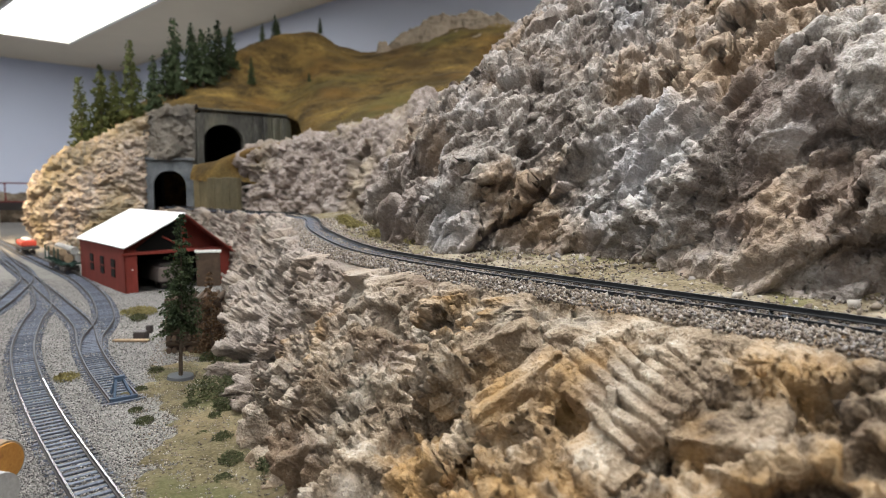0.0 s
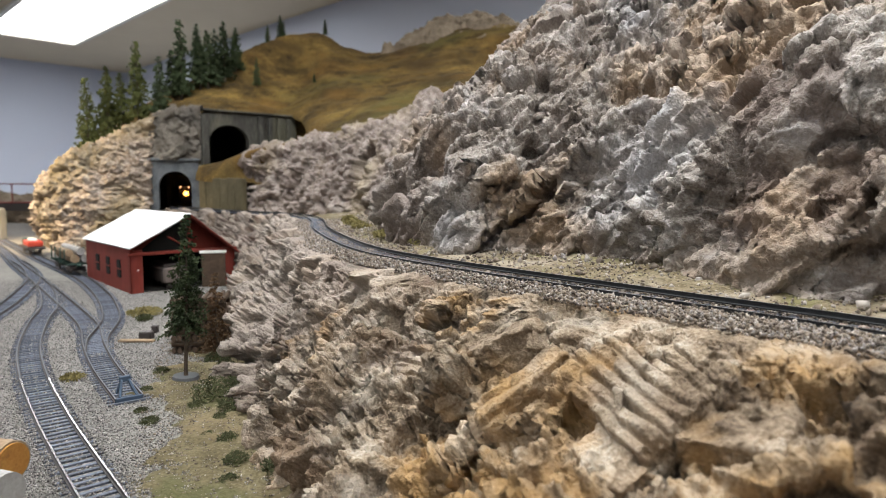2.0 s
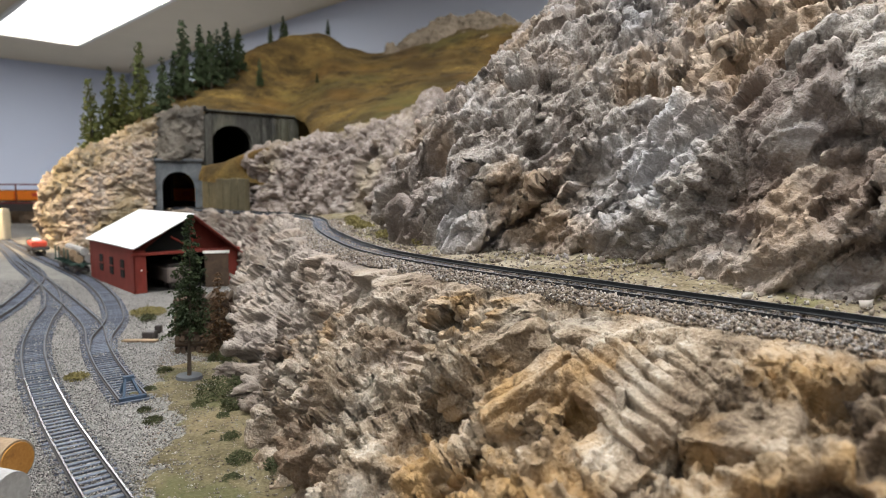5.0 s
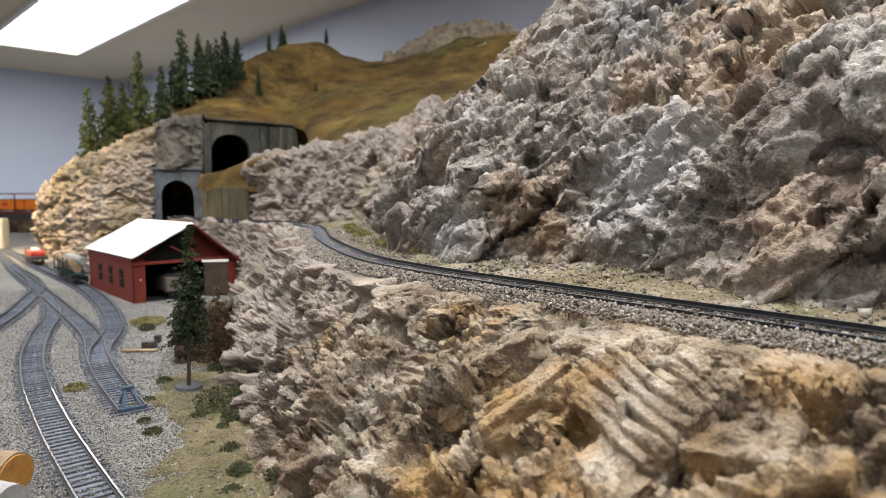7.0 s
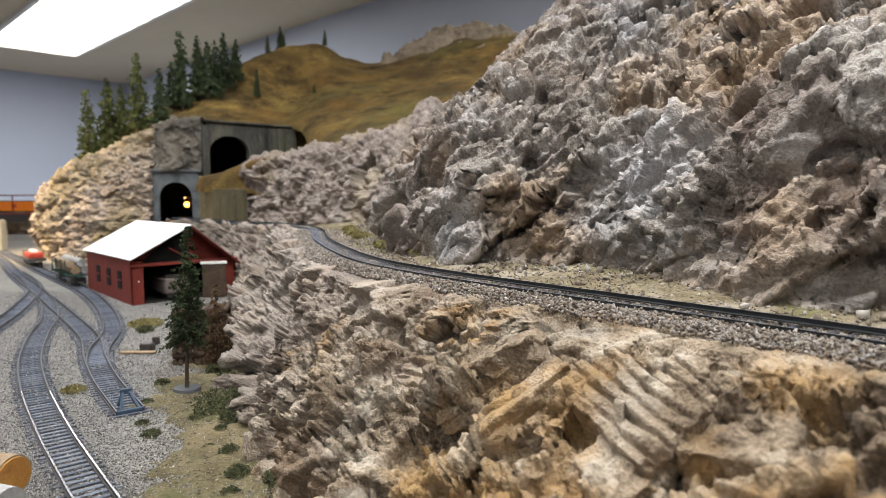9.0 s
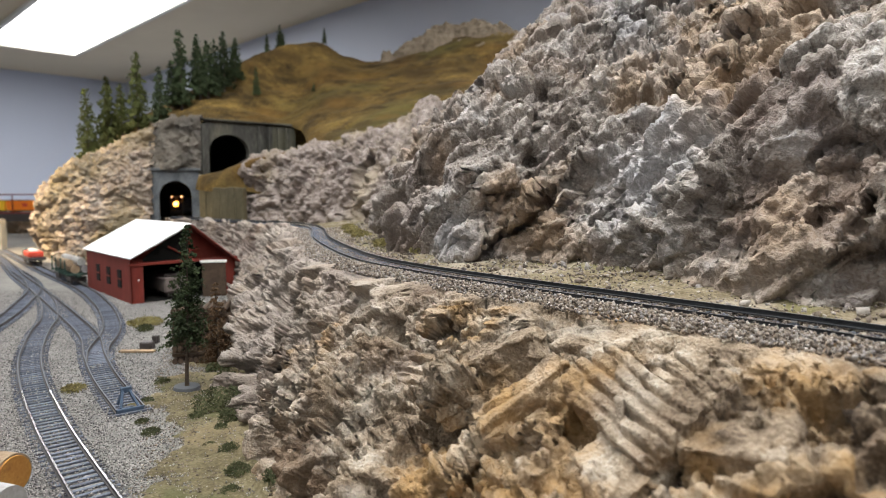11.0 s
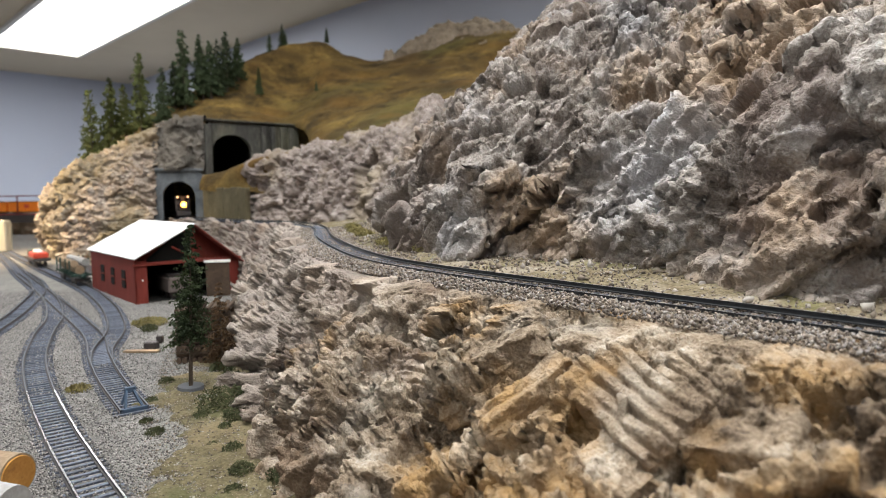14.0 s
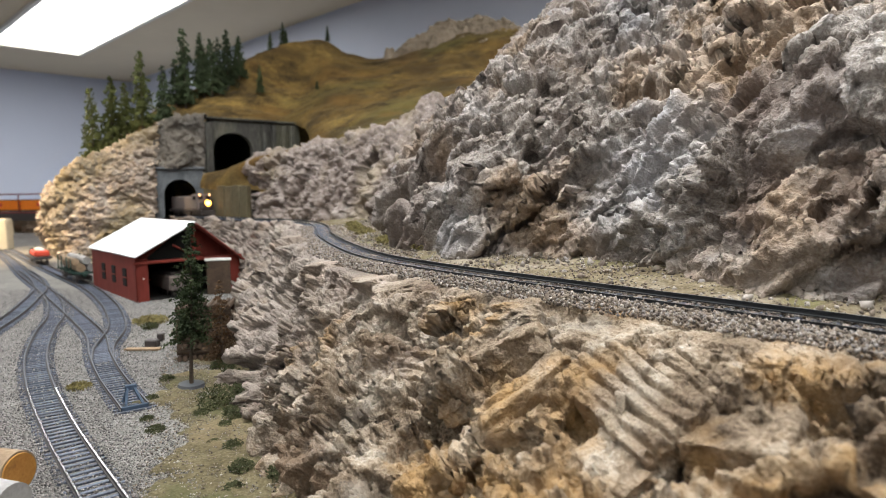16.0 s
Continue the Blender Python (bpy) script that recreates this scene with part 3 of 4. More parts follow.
g = loft([
    [(-.24, 2.13, 1.64), (-.05, 2.04, 1.57), (.21, 1.98, 1.57), (.40, 1.95, 1.6)],
    [(-.22, 2.17, 1.70), (-.06, 2.14, 1.71), (.16, 2.12, 1.74), (.40, 2.1, 1.75)],
    [(-.205, 2.2, 1.735), (-.05, 2.28, 1.835), (.095, 2.32, 1.862), (.22, 2.32, 1.835), (.40, 2.3, 1.80)],
    [(-.205, 2.26, 1.70), (-.05, 2.34, 1.76), (.095, 2.38, 1.81), (.22, 2.38, 1.79), (.40, 2.36, 1.75)],
], 200, 140)
g = cragged(g, ((.10, .020, (1, 1, 1.8)), (.035, .009, (1, 1, 1.5)), (.014, .004, (1, 1, 1.2))), -1, None, 41)
tagged(sheet("high_rock", g, ROCK_HIGH, True), "brown rock outcrop on the ridge of the hill", "rock outcrop", kind="structure")

g = loft([
    [(-1.00, 2.05, 1.09), (-1.055, 1.74, 1.09), (-.99, 1.565, 1.09), (-.91, 1.49, 1.09), (-.82, 1.45, 1.09), (-.688, 1.45, 1.09)],
    [(-1.02, 2.05, 1.17), (-1.085, 1.72, 1.18), (-1.02, 1.565, 1.185), (-.93, 1.50, 1.19), (-.83, 1.465, 1.20), (-.690, 1.470, 1.20)],
    [(-1.01, 2.05, 1.22), (-1.07, 1.72, 1.25), (-1.015, 1.60, 1.275), (-.93, 1.53, 1.30), (-.83, 1.505, 1.32), (-.690, 1.483, 1.32)],
    [(-.98, 2.05, 1.25), (-1.02, 1.75, 1.295), (-.975, 1.66, 1.315), (-.91, 1.60, 1.343), (-.823, 1.57, 1.376), (-.690, 1.52, 1.425)],
    [(-.93, 2.05, 1.25), (-.97, 1.80, 1.295), (-.93, 1.72, 1.315), (-.88, 1.67, 1.345), (-.81, 1.66, 1.378), (-.690, 1.62, 1.415)],
], 330, 240)
g = cragged(g, ((.07, .011, (1.4, 1, .8)), (.018, .0062, (1.4, 1, .7)), (.0085, .0034, (1.2, 1, .8))), -1, None, 51)
tagged(sheet("rock_face", g, ROCK_FAR, True), "rounded weathered rock face beside the tunnel portal", "rock face", kind="structure")

g = loft([
    [(-.60, 1.53, 1.19), (-.565, 1.51, 1.19), (-.447, 1.395, 1.19), (-.30, 1.24, 1.19), (-.172, 1.08, 1.19), (-.10, .92, 1.19), (.0, .8, 1.19)],
    [(-.60, 1.54, 1.26), (-.565, 1.52, 1.26), (-.44, 1.40, 1.26), (-.29, 1.25, 1.26), (-.165, 1.10, 1.26), (-.08, .95, 1.27), (.03, .83, 1.27)],
    [(-.60, 1.52, 1.30), (-.56, 1.49, 1.295), (-.455, 1.41, 1.318), (-.376, 1.36, 1.333), (-.257, 1.28, 1.345), (-.14, 1.15, 1.355), (.05, 1.0, 1.40)],
    [(-.60, 1.56, 1.30), (-.54, 1.56, 1.30), (-.43, 1.50, 1.325), (-.34, 1.44, 1.34), (-.22, 1.34, 1.35), (-.10, 1.22, 1.36), (.1, 1.1, 1.42)],
], 330, 150)
fade = np.clip((g[:, :, 0] + 0.50) / 0.08, 0.12, 1)
g = cragged(g, ((.06, .016, (1.4, 1, .9)), (.020, .0075, (1.3, 1, .8)), (.009, .0036, (1, 1, .8))), -1, None, 61, fade)
mb = sheet("rear_rock_bank", g, ROCK_PINK, True)
tagged(mb, "pinkish grey plaster rock bank between cliff and tunnel", "rock bank", kind="structure")


g = loft([
    [(-3.4, 2.62, 1.09), (-2.4, 2.60, 1.09), (-1.6, 2.62, 1.09), (-1.0, 2.60, 1.09)],
    [(-3.4, 2.68, 1.15), (-2.4, 2.66, 1.16), (-1.6, 2.67, 1.16), (-1.0, 2.66, 1.17)],
    [(-3.4, 2.80, 1.19), (-2.4, 2.80, 1.20), (-1.6, 2.80, 1.195), (-1.0, 2.80, 1.20)],
    [(-3.4, 3.05, 1.19), (-2.4, 3.05, 1.20), (-1.6, 3.05, 1.20), (-1.0, 3.05, 1.20)],
], 160, 60)
g = cragged(g, ((.09, .03, (1, 1, 1)), (.03, .012, (1, 1, 1))), -1, None, 81)
tagged(sheet("rear_slope", g, ROCK_HIGH), "low brown rock slope behind the bridge", "rock slope", kind="structure")


# ---- tunnel portals ----
def arch_wall(w, h, x0, x1, spring, crown, thick, n=14, z0=0.0):
    """A wall of width w and height h with an arched opening from x0 to x1."""
    hole, outer = [(x0, z0), (x0, (z0 + spring) / 2), (x0, spring)], [(0, z0), (0, (z0 + spring) / 2), (0, spring)]
    cx, r = (x0 + x1) / 2, (x1 - x0) / 2
    for k in range(1, n):
        a = math.pi * (1 - k / n)
        hole.append((cx + r * math.cos(a), spring + (crown - spring) * math.sin(a)))
        s = k / n
        outer.append((0, spring + (h - spring) * s / 0.2) if s < 0.2 else (w, spring + (h - spring) * (1 - s) / 0.2) if s > 0.8 else (w * (s - 0.2) / 0.6, h))
    hole += [(x1, spring), (x1, (z0 + spring) / 2), (x1, z0)]
    outer += [(w, spring), (w, (z0 + spring) / 2), (w, z0)]
    bm = bmesh.new()
    rings = [[bm.verts.new((x, y, z)) for x, z in pts] for y in (0, thick) for pts in (hole, outer)]
    hf, of, hb, ob = rings
    for k in range(len(hole) - 1):
        bm.faces.new((of[k], of[k + 1], hf[k + 1], hf[k]))
        bm.faces.new((ob[k + 1], ob[k], hb[k], hb[k + 1]))
        bm.faces.new((hf[k], hf[k + 1], hb[k + 1], hb[k]))
        bm.faces.new((of[k + 1], of[k], ob[k], ob[k + 1]))
    bmesh.ops.recalc_face_normals(bm, faces=bm.faces)
    return bm


P1 = Matrix.Translation((-.716, 1.49, 1.195)) @ Matrix.Rotation(radians(16), 4, "Z")
P2 = Matrix.Translation((-.583, 1.530, 1.195)) @ Matrix.Rotation(radians(42.4), 4, "Z")
lower = thing("tunnel_portal", "lower tunnel portal of blue-grey stone in a stained concrete wall", "tunnel portal", kind="structure", at=P1)
part("wall", arch_wall(.142, .124, .034, .108, .055, .092, .014), CONCRETE, lower)
bm = arch_wall(.108, .116, .018, .090, .056, .092, .008)
fr = part("arch_frame", bm, PORTAL_STONE, lower, "soot-stained blue-grey stone surround")
fr.matrix_basis = Matrix.Translation((.017, -.0085, 0))
bm = bmesh.new()
box(bm, .071, -.006, .119, .114, .016, .006, .001)
part("coping", bm, PORTAL_STONE, lower)
upper = thing("tunnel_portal", "upper tunnel portal of dark stained concrete with pilasters", "tunnel portal", kind="structure", at=P2)
part("wall", arch_wall(.245, .238, .012, .113, .165, .206, .016, z0=.10), CONCRETE, upper)
for k, px in enumerate((.142, .168, .194, .220)):
    part("pilaster", boxed(px, -.005, .165, .010, .012, .13, .001), CONCRETE, upper)
part("coping", boxed(.122, .002, .239, .25, .022, .005, .001), CONCRETE, upper)
part("corner_pier", boxed(-.001, -.003, .11, .016, .016, .235, .001), CONCRETE, upper)

# olive stone retaining wall and golden ledge beside the lower portal
wing = thing("retaining_wall", "olive stone retaining wall beside the tunnel mouth", "retaining wall", kind="structure", at=Matrix.Translation((-.580, 1.478, 1.195)) @ Matrix.Rotation(radians(-41), 4, "Z"))
for k in range(6):
    part("panel", boxed(.016 + .031 * k, .005 + .001 * (k % 2), .037 - .001 * (k % 2), .0295, .012, .076 - .001 * (k % 2), .0015), OLIVE_STONE, wing)
g = loft([
    [(-.59, 1.484, 1.266), (-.53, 1.434, 1.262), (-.47, 1.400, 1.268), (-.43, 1.39, 1.258), (-.39, 1.38, 1.25)],
    [(-.59, 1.490, 1.279), (-.53, 1.438, 1.282), (-.47, 1.405, 1.285), (-.42, 1.40, 1.28), (-.38, 1.39, 1.268)],
    [(-.59, 1.510, 1.298), (-.52, 1.465, 1.308), (-.45, 1.40, 1.322), (-.39, 1.365, 1.328), (-.35, 1.36, 1.318)],
    [(-.59, 1.55, 1.303), (-.51, 1.50, 1.314), (-.43, 1.45, 1.336), (-.36, 1.41, 1.345), (-.32, 1.40, 1.335)],
    [(-.57, 1.60, 1.303), (-.49, 1.60, 1.316), (-.42, 1.58, 1.338), (-.34, 1.52, 1.345), (-.30, 1.50, 1.335)],
], 90, 60)
g[:, :, 2] += (fbm(g.reshape(-1, 3), 0.04, 3, 9) * 0.008).reshape(g.shape[:2])
tagged(sheet("golden_ledge", g, GRASS_GOLD, True), "golden grass ledge below the upper portal", "grass ledge", kind="structure")

g = loft([
    [(-.79, 1.60, 1.312), (-.70, 1.500, 1.312), (-.64, 1.500, 1.312), (-.588, 1.516, 1.312)],
    [(-.79, 1.605, 1.36), (-.70, 1.512, 1.37), (-.64, 1.503, 1.37), (-.586, 1.519, 1.37)],
    [(-.79, 1.61, 1.38), (-.70, 1.528, 1.415), (-.64, 1.512, 1.434), (-.586, 1.524, 1.434)],
    [(-.79, 1.64, 1.38), (-.70, 1.56, 1.428), (-.64, 1.56, 1.436), (-.586, 1.56, 1.436)],
], 110, 90)
g = cragged(g, ((.05, .009, (1, 1, 1.3)), (.018, .005, (1, 1, 1)), (.008, .0025, (1, 1, 1))), -1, None, 71)
tagged(sheet("plaster_face", g, PLASTER_GREY, True), "grey-brown plaster face above the lower portal", "rock face", kind="structure")

# dark bore behind the portals
bore = bmesh.new()
for a, b in (((-.885, 1.60), (-.885, 1.83)), ((-.885, 2.0), (-.2, 2.0))):
    va = [bore.verts.new((*a, 1.17)), bore.verts.new((*b, 1.17)), bore.verts.new((*b, 1.33)), bore.verts.new((*a, 1.33))]
    bore.faces.new(va)
va = [bore.verts.new(p) for p in ((-.885, 1.59, 1.305), (-.56, 1.56, 1.305), (-.2, 1.7, 1.305), (-.2, 2.03, 1.305), (-.80, 2.0, 1.305), (-.885, 1.83, 1.305))]
bore.faces.new(va)
va = [bore.verts.new(p) for p in ((-.885, 1.54, 1.194), (-.56, 1.53, 1.194), (-.2, 1.7, 1.194), (-.2, 2.03, 1.194), (-.80, 2.0, 1.194), (-.885, 1.83, 1.194))]
bore.faces.new(va)
bmesh.ops.solidify(bore, geom=bore.faces[:], thickness=0.004)
box(bore, -.835, 1.76, 1.25, .12, .02, .115)
tagged(part("tunnel_bore", bore, DARK), "black painted inside of the tunnel", "tunnel lining", kind="structure")
up_bore = bmesh.new()
box(up_bore, .06, .16, .10, .16, .26, .006)
box(up_bore, .06, .30, .155, .18, .006, .13)
box(up_bore, -.02, .16, .155, .006, .26, .13)
box(up_bore, .14, .16, .155, .006, .26, .13)
box(up_bore, .06, .16, .22, .17, .26, .006)
ub = part("tunnel_bore", up_bore, DARK)
ub.matrix_basis = P2
tagged(ub, "black painted inside of the upper tunnel", "tunnel lining", kind="structure")


# ---- tracks ----
def track(points, z, label, rail_mat, rail_label, tie_gap=0.0069, near_ties=None, tilt=0.0, tie_mat=None, glint_end=9.0):
    e = thing("track", label, "model track", "railway tracks")
    n = 400
    ln = glide([(x, y, 0) for x, y in points], n)[:, :2]
    tan = np.gradient(ln, axis=0)
    tan /= np.linalg.norm(tan, axis=1, keepdims=True)
    nor = np.stack([-tan[:, 1], tan[:, 0]], 1)
    for side in (-1, 1):
        mid = ln + nor * side * 0.00875
        bm = bmesh.new()
        zz = z + side * tilt
        shape = [(-.0011, .0016), (-.0011, .0021), (-.0003, .0024), (-.0003, .0036), (-.0005, .0038), (-.0005, .0043), (.0005, .0043), (.0005, .0038), (.0003, .0036), (.0003, .0024), (.0011, .0021), (.0011, .0016)]
        prev = None
        for i in range(n):
            cur = [bm.verts.new((mid[i, 0] + nor[i, 0] * a, mid[i, 1] + nor[i, 1] * a, zz + b)) for a, b in shape]
            if prev:
                for k in range(len(shape)):
                    bm.faces.new((prev[k], prev[k - 1], cur[k - 1], cur[k]))
            prev = cur
        bmesh.ops.recalc_face_normals(bm, faces=bm.faces)
        ro = part("rail", bm, RAIL_RUST if rail_mat is RAIL_STEEL else RAIL_DARK, e, rail_label)
        ro.data.materials.append(rail_mat if rail_mat is RAIL_STEEL else RAIL_HEAD)
        ro.data.materials.append(RAIL_NO_GLINT)
        # heads past a set y turn dark: the end of the reflection is painted
        for f in ro.data.polygons:
            f.material_index = 0 if f.center.z < zz + .0042 else 1 if f.center.y < glint_end else 2
    length = np.linalg.norm(np.diff(ln, axis=0), axis=1).sum()
    count = int(length / tie_gap)
    me = bpy.data.meshes.new("tie")
    bm = boxed(0, 0, 0, .0026, .0285, .0022, .0002)
    bm.to_mesh(me)
    bm.free()
    me.materials.append(tie_mat or TIE_DARK)
    for i in range(min(count, 290)):
        at = i * tie_gap / length * (n - 1)
        k = min(int(at), n - 2)
        p = ln[k] + (ln[k + 1] - ln[k]) * (at - k)
        o = new("tie", me)
        o.parent = e
        o.matrix_basis = Matrix.Translation((p[0], p[1], z + .0001)) @ Matrix.Rotation(math.atan2(tan[k, 1], tan[k, 0]) + random.uniform(-.02, .02), 4, "Z") @ Matrix.Rotation(-tilt / 0.00875, 4, "X")
    return e, ln


UP_PTS = [(.34, -.03), (.22, .13), (.144, .225), (.083, .296), (-.018, .420), (-.077, .526), (-.148, .74), (-.192, .93), (-.238, 1.06), (-.31, 1.165), (-.40, 1.25), (-.54, 1.40), (-.645, 1.53), (-.70, 1.62)]
up_track, UP_LINE = track(UP_PTS, SHELF, "single main line on dark ties along the rock shelf", RAIL_DARK, "blackened rail with a bright head", tilt=-0.0006)
A_PTS = [(-.06, .16), (-.128, .245), (-.209, .339), (-.261, .401), (-.330, .489), (-.392, .579), (-.452, .686), (-.50, .78), (-.61, .94), (-.83, 1.205), (-1.05, 1.48), (-1.4, 1.9)]
B_PTS = [(-.222, .428), (-.281, .505), (-.332, .58), (-.38, .657), (-.455, .753), (-.627, .963), (-.83, 1.205)]
C_PTS = [(-.318, .559), (-.342, .606), (-.370, .68), (-.41, .755), (-.485, .87), (-.607, 1.03), (-.82, 1.27), (-1.02, 1.50), (-1.28, 1.80)]
D_PTS = [(-.42, .45), (-.50, .65), (-.551, .777), (-.602, .884), (-.659, .993), (-.75, 1.12), (-.86, 1.25)]
track(A_PTS, YARD, "yard track with shiny rails curving past the engine shed", RAIL_STEEL, "shiny nickel rail, darkened where its glint ends", glint_end=.47)
track(B_PTS, YARD + .0003, "dead-end yard siding closed by a bumper", RAIL_STEEL, "nickel rail darkened as if without reflection", glint_end=0)
track(C_PTS, YARD + .0006, "yard siding holding the log cars", RAIL_STEEL, "nickel rail darkened as if without reflection", glint_end=0)
track(D_PTS, YARD + .0009, "outer yard siding with rails darkened as if without reflection, on dark ties", RAIL_STEEL, "nickel rail darkened as if without reflection", glint_end=0)


# ---- engine shed ----
def engine_shed():
    m = Matrix.Translation((-.4439, .8747, YARD)) @ Matrix.Rotation(radians(43.1), 4, "Z")
    e = thing("engine_shed", "red wooden engine shed with a white roof and open doors", "engine shed", at=m)
    W, L, EV, EVR, RX, RZ = .153, .229, .0655, .053, .083, .110
    # side walls of single boards
    part("side_wall", boxed(.0015, L / 2, EV / 2, .003, L, EV, .0003), RED_WOOD, e)
    part("side_wall", boxed(W - .0015, L / 2, EVR / 2, .003, L, EVR, .0003), RED_WOOD, e)

    def gable(y, z_low):
        bm = bmesh.new()
        pts = [(0, z_low), (W, min(z_low, EVR)), (W, EVR), (RX, RZ - .002), (0, EV)]
        f = bm.faces.new([bm.verts.new((x, y, z)) for x, z in pts])
        bmesh.ops.solidify(bm, geom=[f], thickness=.003)
        return bm
    part("rear_gable", gable(L - .003, 0), RED_WOOD, e)
    part("front_gable", gable(.006, .0535), RED_WOOD, e)
    # black panel on the closed gable, painting the shade of an opening
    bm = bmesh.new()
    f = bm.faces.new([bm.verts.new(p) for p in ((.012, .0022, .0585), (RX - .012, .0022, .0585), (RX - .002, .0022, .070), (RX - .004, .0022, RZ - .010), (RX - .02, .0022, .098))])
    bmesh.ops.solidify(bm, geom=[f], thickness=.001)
    part("gable_shade", bm, DARK, e, "black panel for the shade in the open half of the gable")
    part("front_wall", boxed(.0085, .0015, .0305, .017, .003, .061, .0003), RED_WOOD, e)
    part("front_wall", boxed(W - .013, .0015, .027, .026, .003, .054, .0003), RED_WOOD, e)
    part("lintel", boxed(W / 2, .000, .0555, W + .006, .005, .004, .0004), RED_WOOD, e)
    bm = bmesh.new()
    rod(bm, (RX - .03, .001, .078), (RX + .005, .001, .058), .0013, seg=6)
    part("brace", bm, RED_WOOD, e)
    bm = bmesh.new()
    rod(bm, (RX + .001, .001, .108), (RX + .001, .001, .057), .0013, seg=6)
    part("brace", bm, RED_WOOD, e)
    for k in range(3):
        w = part("window", boxed(-.0006, .05 + .055 * k, .032, .002, .016, .026, .0003), DARK, e, "dark side window")
        part("frame", boxed(-.0012, .05 + .055 * k, .032, .0015, .0185, .002), RED_WOOD, w)
    # roof slopes
    for x0, z0, lab, mat in ((-.003, EV - .0015, "white sheet roof slope", WHITE_ROOF), (W + .004, EVR - .003, "weathered dark roof slope", RED_WOOD)):
        bm = bmesh.new()
        f = bm.faces.new([bm.verts.new(p) for p in ((x0, -.012, z0), (x0, L + .008, z0), (RX, L + .008, RZ), (RX, -.012, RZ))])
        bmesh.ops.subdivide_edges(bm, edges=bm.edges[:], cuts=12, use_grid_fill=True)
        for vv in bm.verts:
            vv.co.z += (noise.noise(vv.co * 90)) * .0007
        bmesh.ops.solidify(bm, geom=bm.faces[:], thickness=.0018)
        part("roof", bm, mat, e, lab)
    # door leaves swung open
    d1 = part("door", boxed(0, 0, .027, .034, .0022, .052, .0003), BROWN_WOOD, e, "brown plank door leaf with a pale top rail")
    d1.matrix_basis = Matrix.Translation((.113, -.014, 0)) @ Matrix.Rotation(radians(-30), 4, "Z")
    part("rail", boxed(0, -.0014, .0535, .038, .002, .004, .0003), WHITE_PAINT, d1, "pale top rail")
    bm = bmesh.new()
    bmesh.ops.create_uvsphere(bm, u_segments=8, v_segments=6, radius=.0012, matrix=Matrix.Translation((.010, -.001, .033)))
    part("knob", bm, WHITE_PAINT, e)
    # black sheets and floor stand in for the shade inside the shed
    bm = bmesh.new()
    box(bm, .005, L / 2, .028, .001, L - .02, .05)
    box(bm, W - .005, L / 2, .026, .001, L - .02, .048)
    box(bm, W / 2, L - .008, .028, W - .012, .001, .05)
    part("lining", bm, DARK, e, "black sheets along the inside walls, standing for shade")
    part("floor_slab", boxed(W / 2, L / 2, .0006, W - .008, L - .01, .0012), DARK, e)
    return e


engine_shed()
# a dark tender stands in the shed
tender = thing("tender", "dusty black tender standing in the shed doorway", "tender", at=Matrix.Translation((-.405, .925, YARD + .0005)) @ Matrix.Rotation(radians(43.1), 4, "Z"))
part("tank", boxed(0, .03, .021, .034, .08, .022, .002), LOCO_GREY, tender)
part("coal_load", boxed(0, .03, .034, .026, .06, .006, .002), LOCO_BLACK, tender)
for k in range(4):
    bm = bmesh.new()
    rod(bm, (-.011, .0 + .02 * k, .0065), (.011, .0 + .02 * k, .0065), .0052, seg=14)
    part("wheelset", bm, LOCO_BLACK, tender)


# ---- freight cars ----
def wheels(e, xs, r=.0048):
    for x in xs:
        bm = bmesh.new()
        for s in (-1, 1):
            rod(bm, (x, s * .0075, r + .0043), (x, s * .0105, r + .0043), r, seg=14)
        rod(bm, (x, -.009, r + .0043), (x, .009, r + .0043), .001, seg=6)
        part("wheelset", bm, LOCO_BLACK, e)


def log_car(at, rz, seed, bark, extra=()):
    rnd = random.Random(seed)
    e = thing("log_car", "dark green skeleton log car loaded with pale logs", "freight car", "log cars", at=Matrix.Translation(at) @ Matrix.Rotation(rz, 4, "Z") @ Matrix.Diagonal((1.1, 1.15, 1.15, 1)))
    bm = bmesh.new()
    box(bm, 0, 0, .0155, .125, .006, .004, .0005)
    for x in (-.058, -.03, 0, .03, .058):
        box(bm, x, 0, .018, .004, .032, .003, .0004)
    part("frame", bm, GREEN_CAR, e)
    for x in (-.042, .042):
        t = part("bogie", boxed(x, 0, .0105, .026, .022, .005, .0006), LOCO_BLACK, e)
    wheels(e, (-.052, -.032, .032, .052))
    for x in (-.05, -.02, .02, .05):
        for s in (-1, 1):
            part("stake", boxed(x, s * .0155, .029, .0016, .0016, .022), GREEN_CAR, e)
    for (yy, zz, r) in ((-.0098, .0255, .0062), (.0035, .0258, .0064), (.0095, .0345, .0052), (-.004, .0362, .0058)):
        bm = bmesh.new()
        rod(bm, (-.055 + rnd.uniform(-.006, .006), yy, zz), (.055 + rnd.uniform(-.006, .006), yy, zz + rnd.uniform(-.001, .001)), r, r * .88, 14)
        part("log", bm, bark if yy < 0 else LOG_BROWN, e, "pale bark log")
    return e


log_car((-.664, 1.10, YARD + .0006), math.atan2(.24, -.213), 1, LOG_BARK)
flat_car = thing("flat_car", "flat car carrying red and white machinery", "freight car", at=Matrix.Translation((-.925, 1.395, YARD + .0006)) @ Matrix.Rotation(math.atan2(.24, -.21), 4, "Z"))
part("deck", boxed(0, 0, .018, .13, .034, .006, .0008), LOCO_BLACK, flat_car)
wheels(flat_car, (-.052, -.034, .034, .052))
part("crate", boxed(-.02, .0, .027, .07, .028, .012, .002), RED_PLASTIC, flat_car, "red load")
part("cover", boxed(-.015, 0, .0345, .05, .012, .005, .001), WHITE_PAINT, flat_car, "white cover")
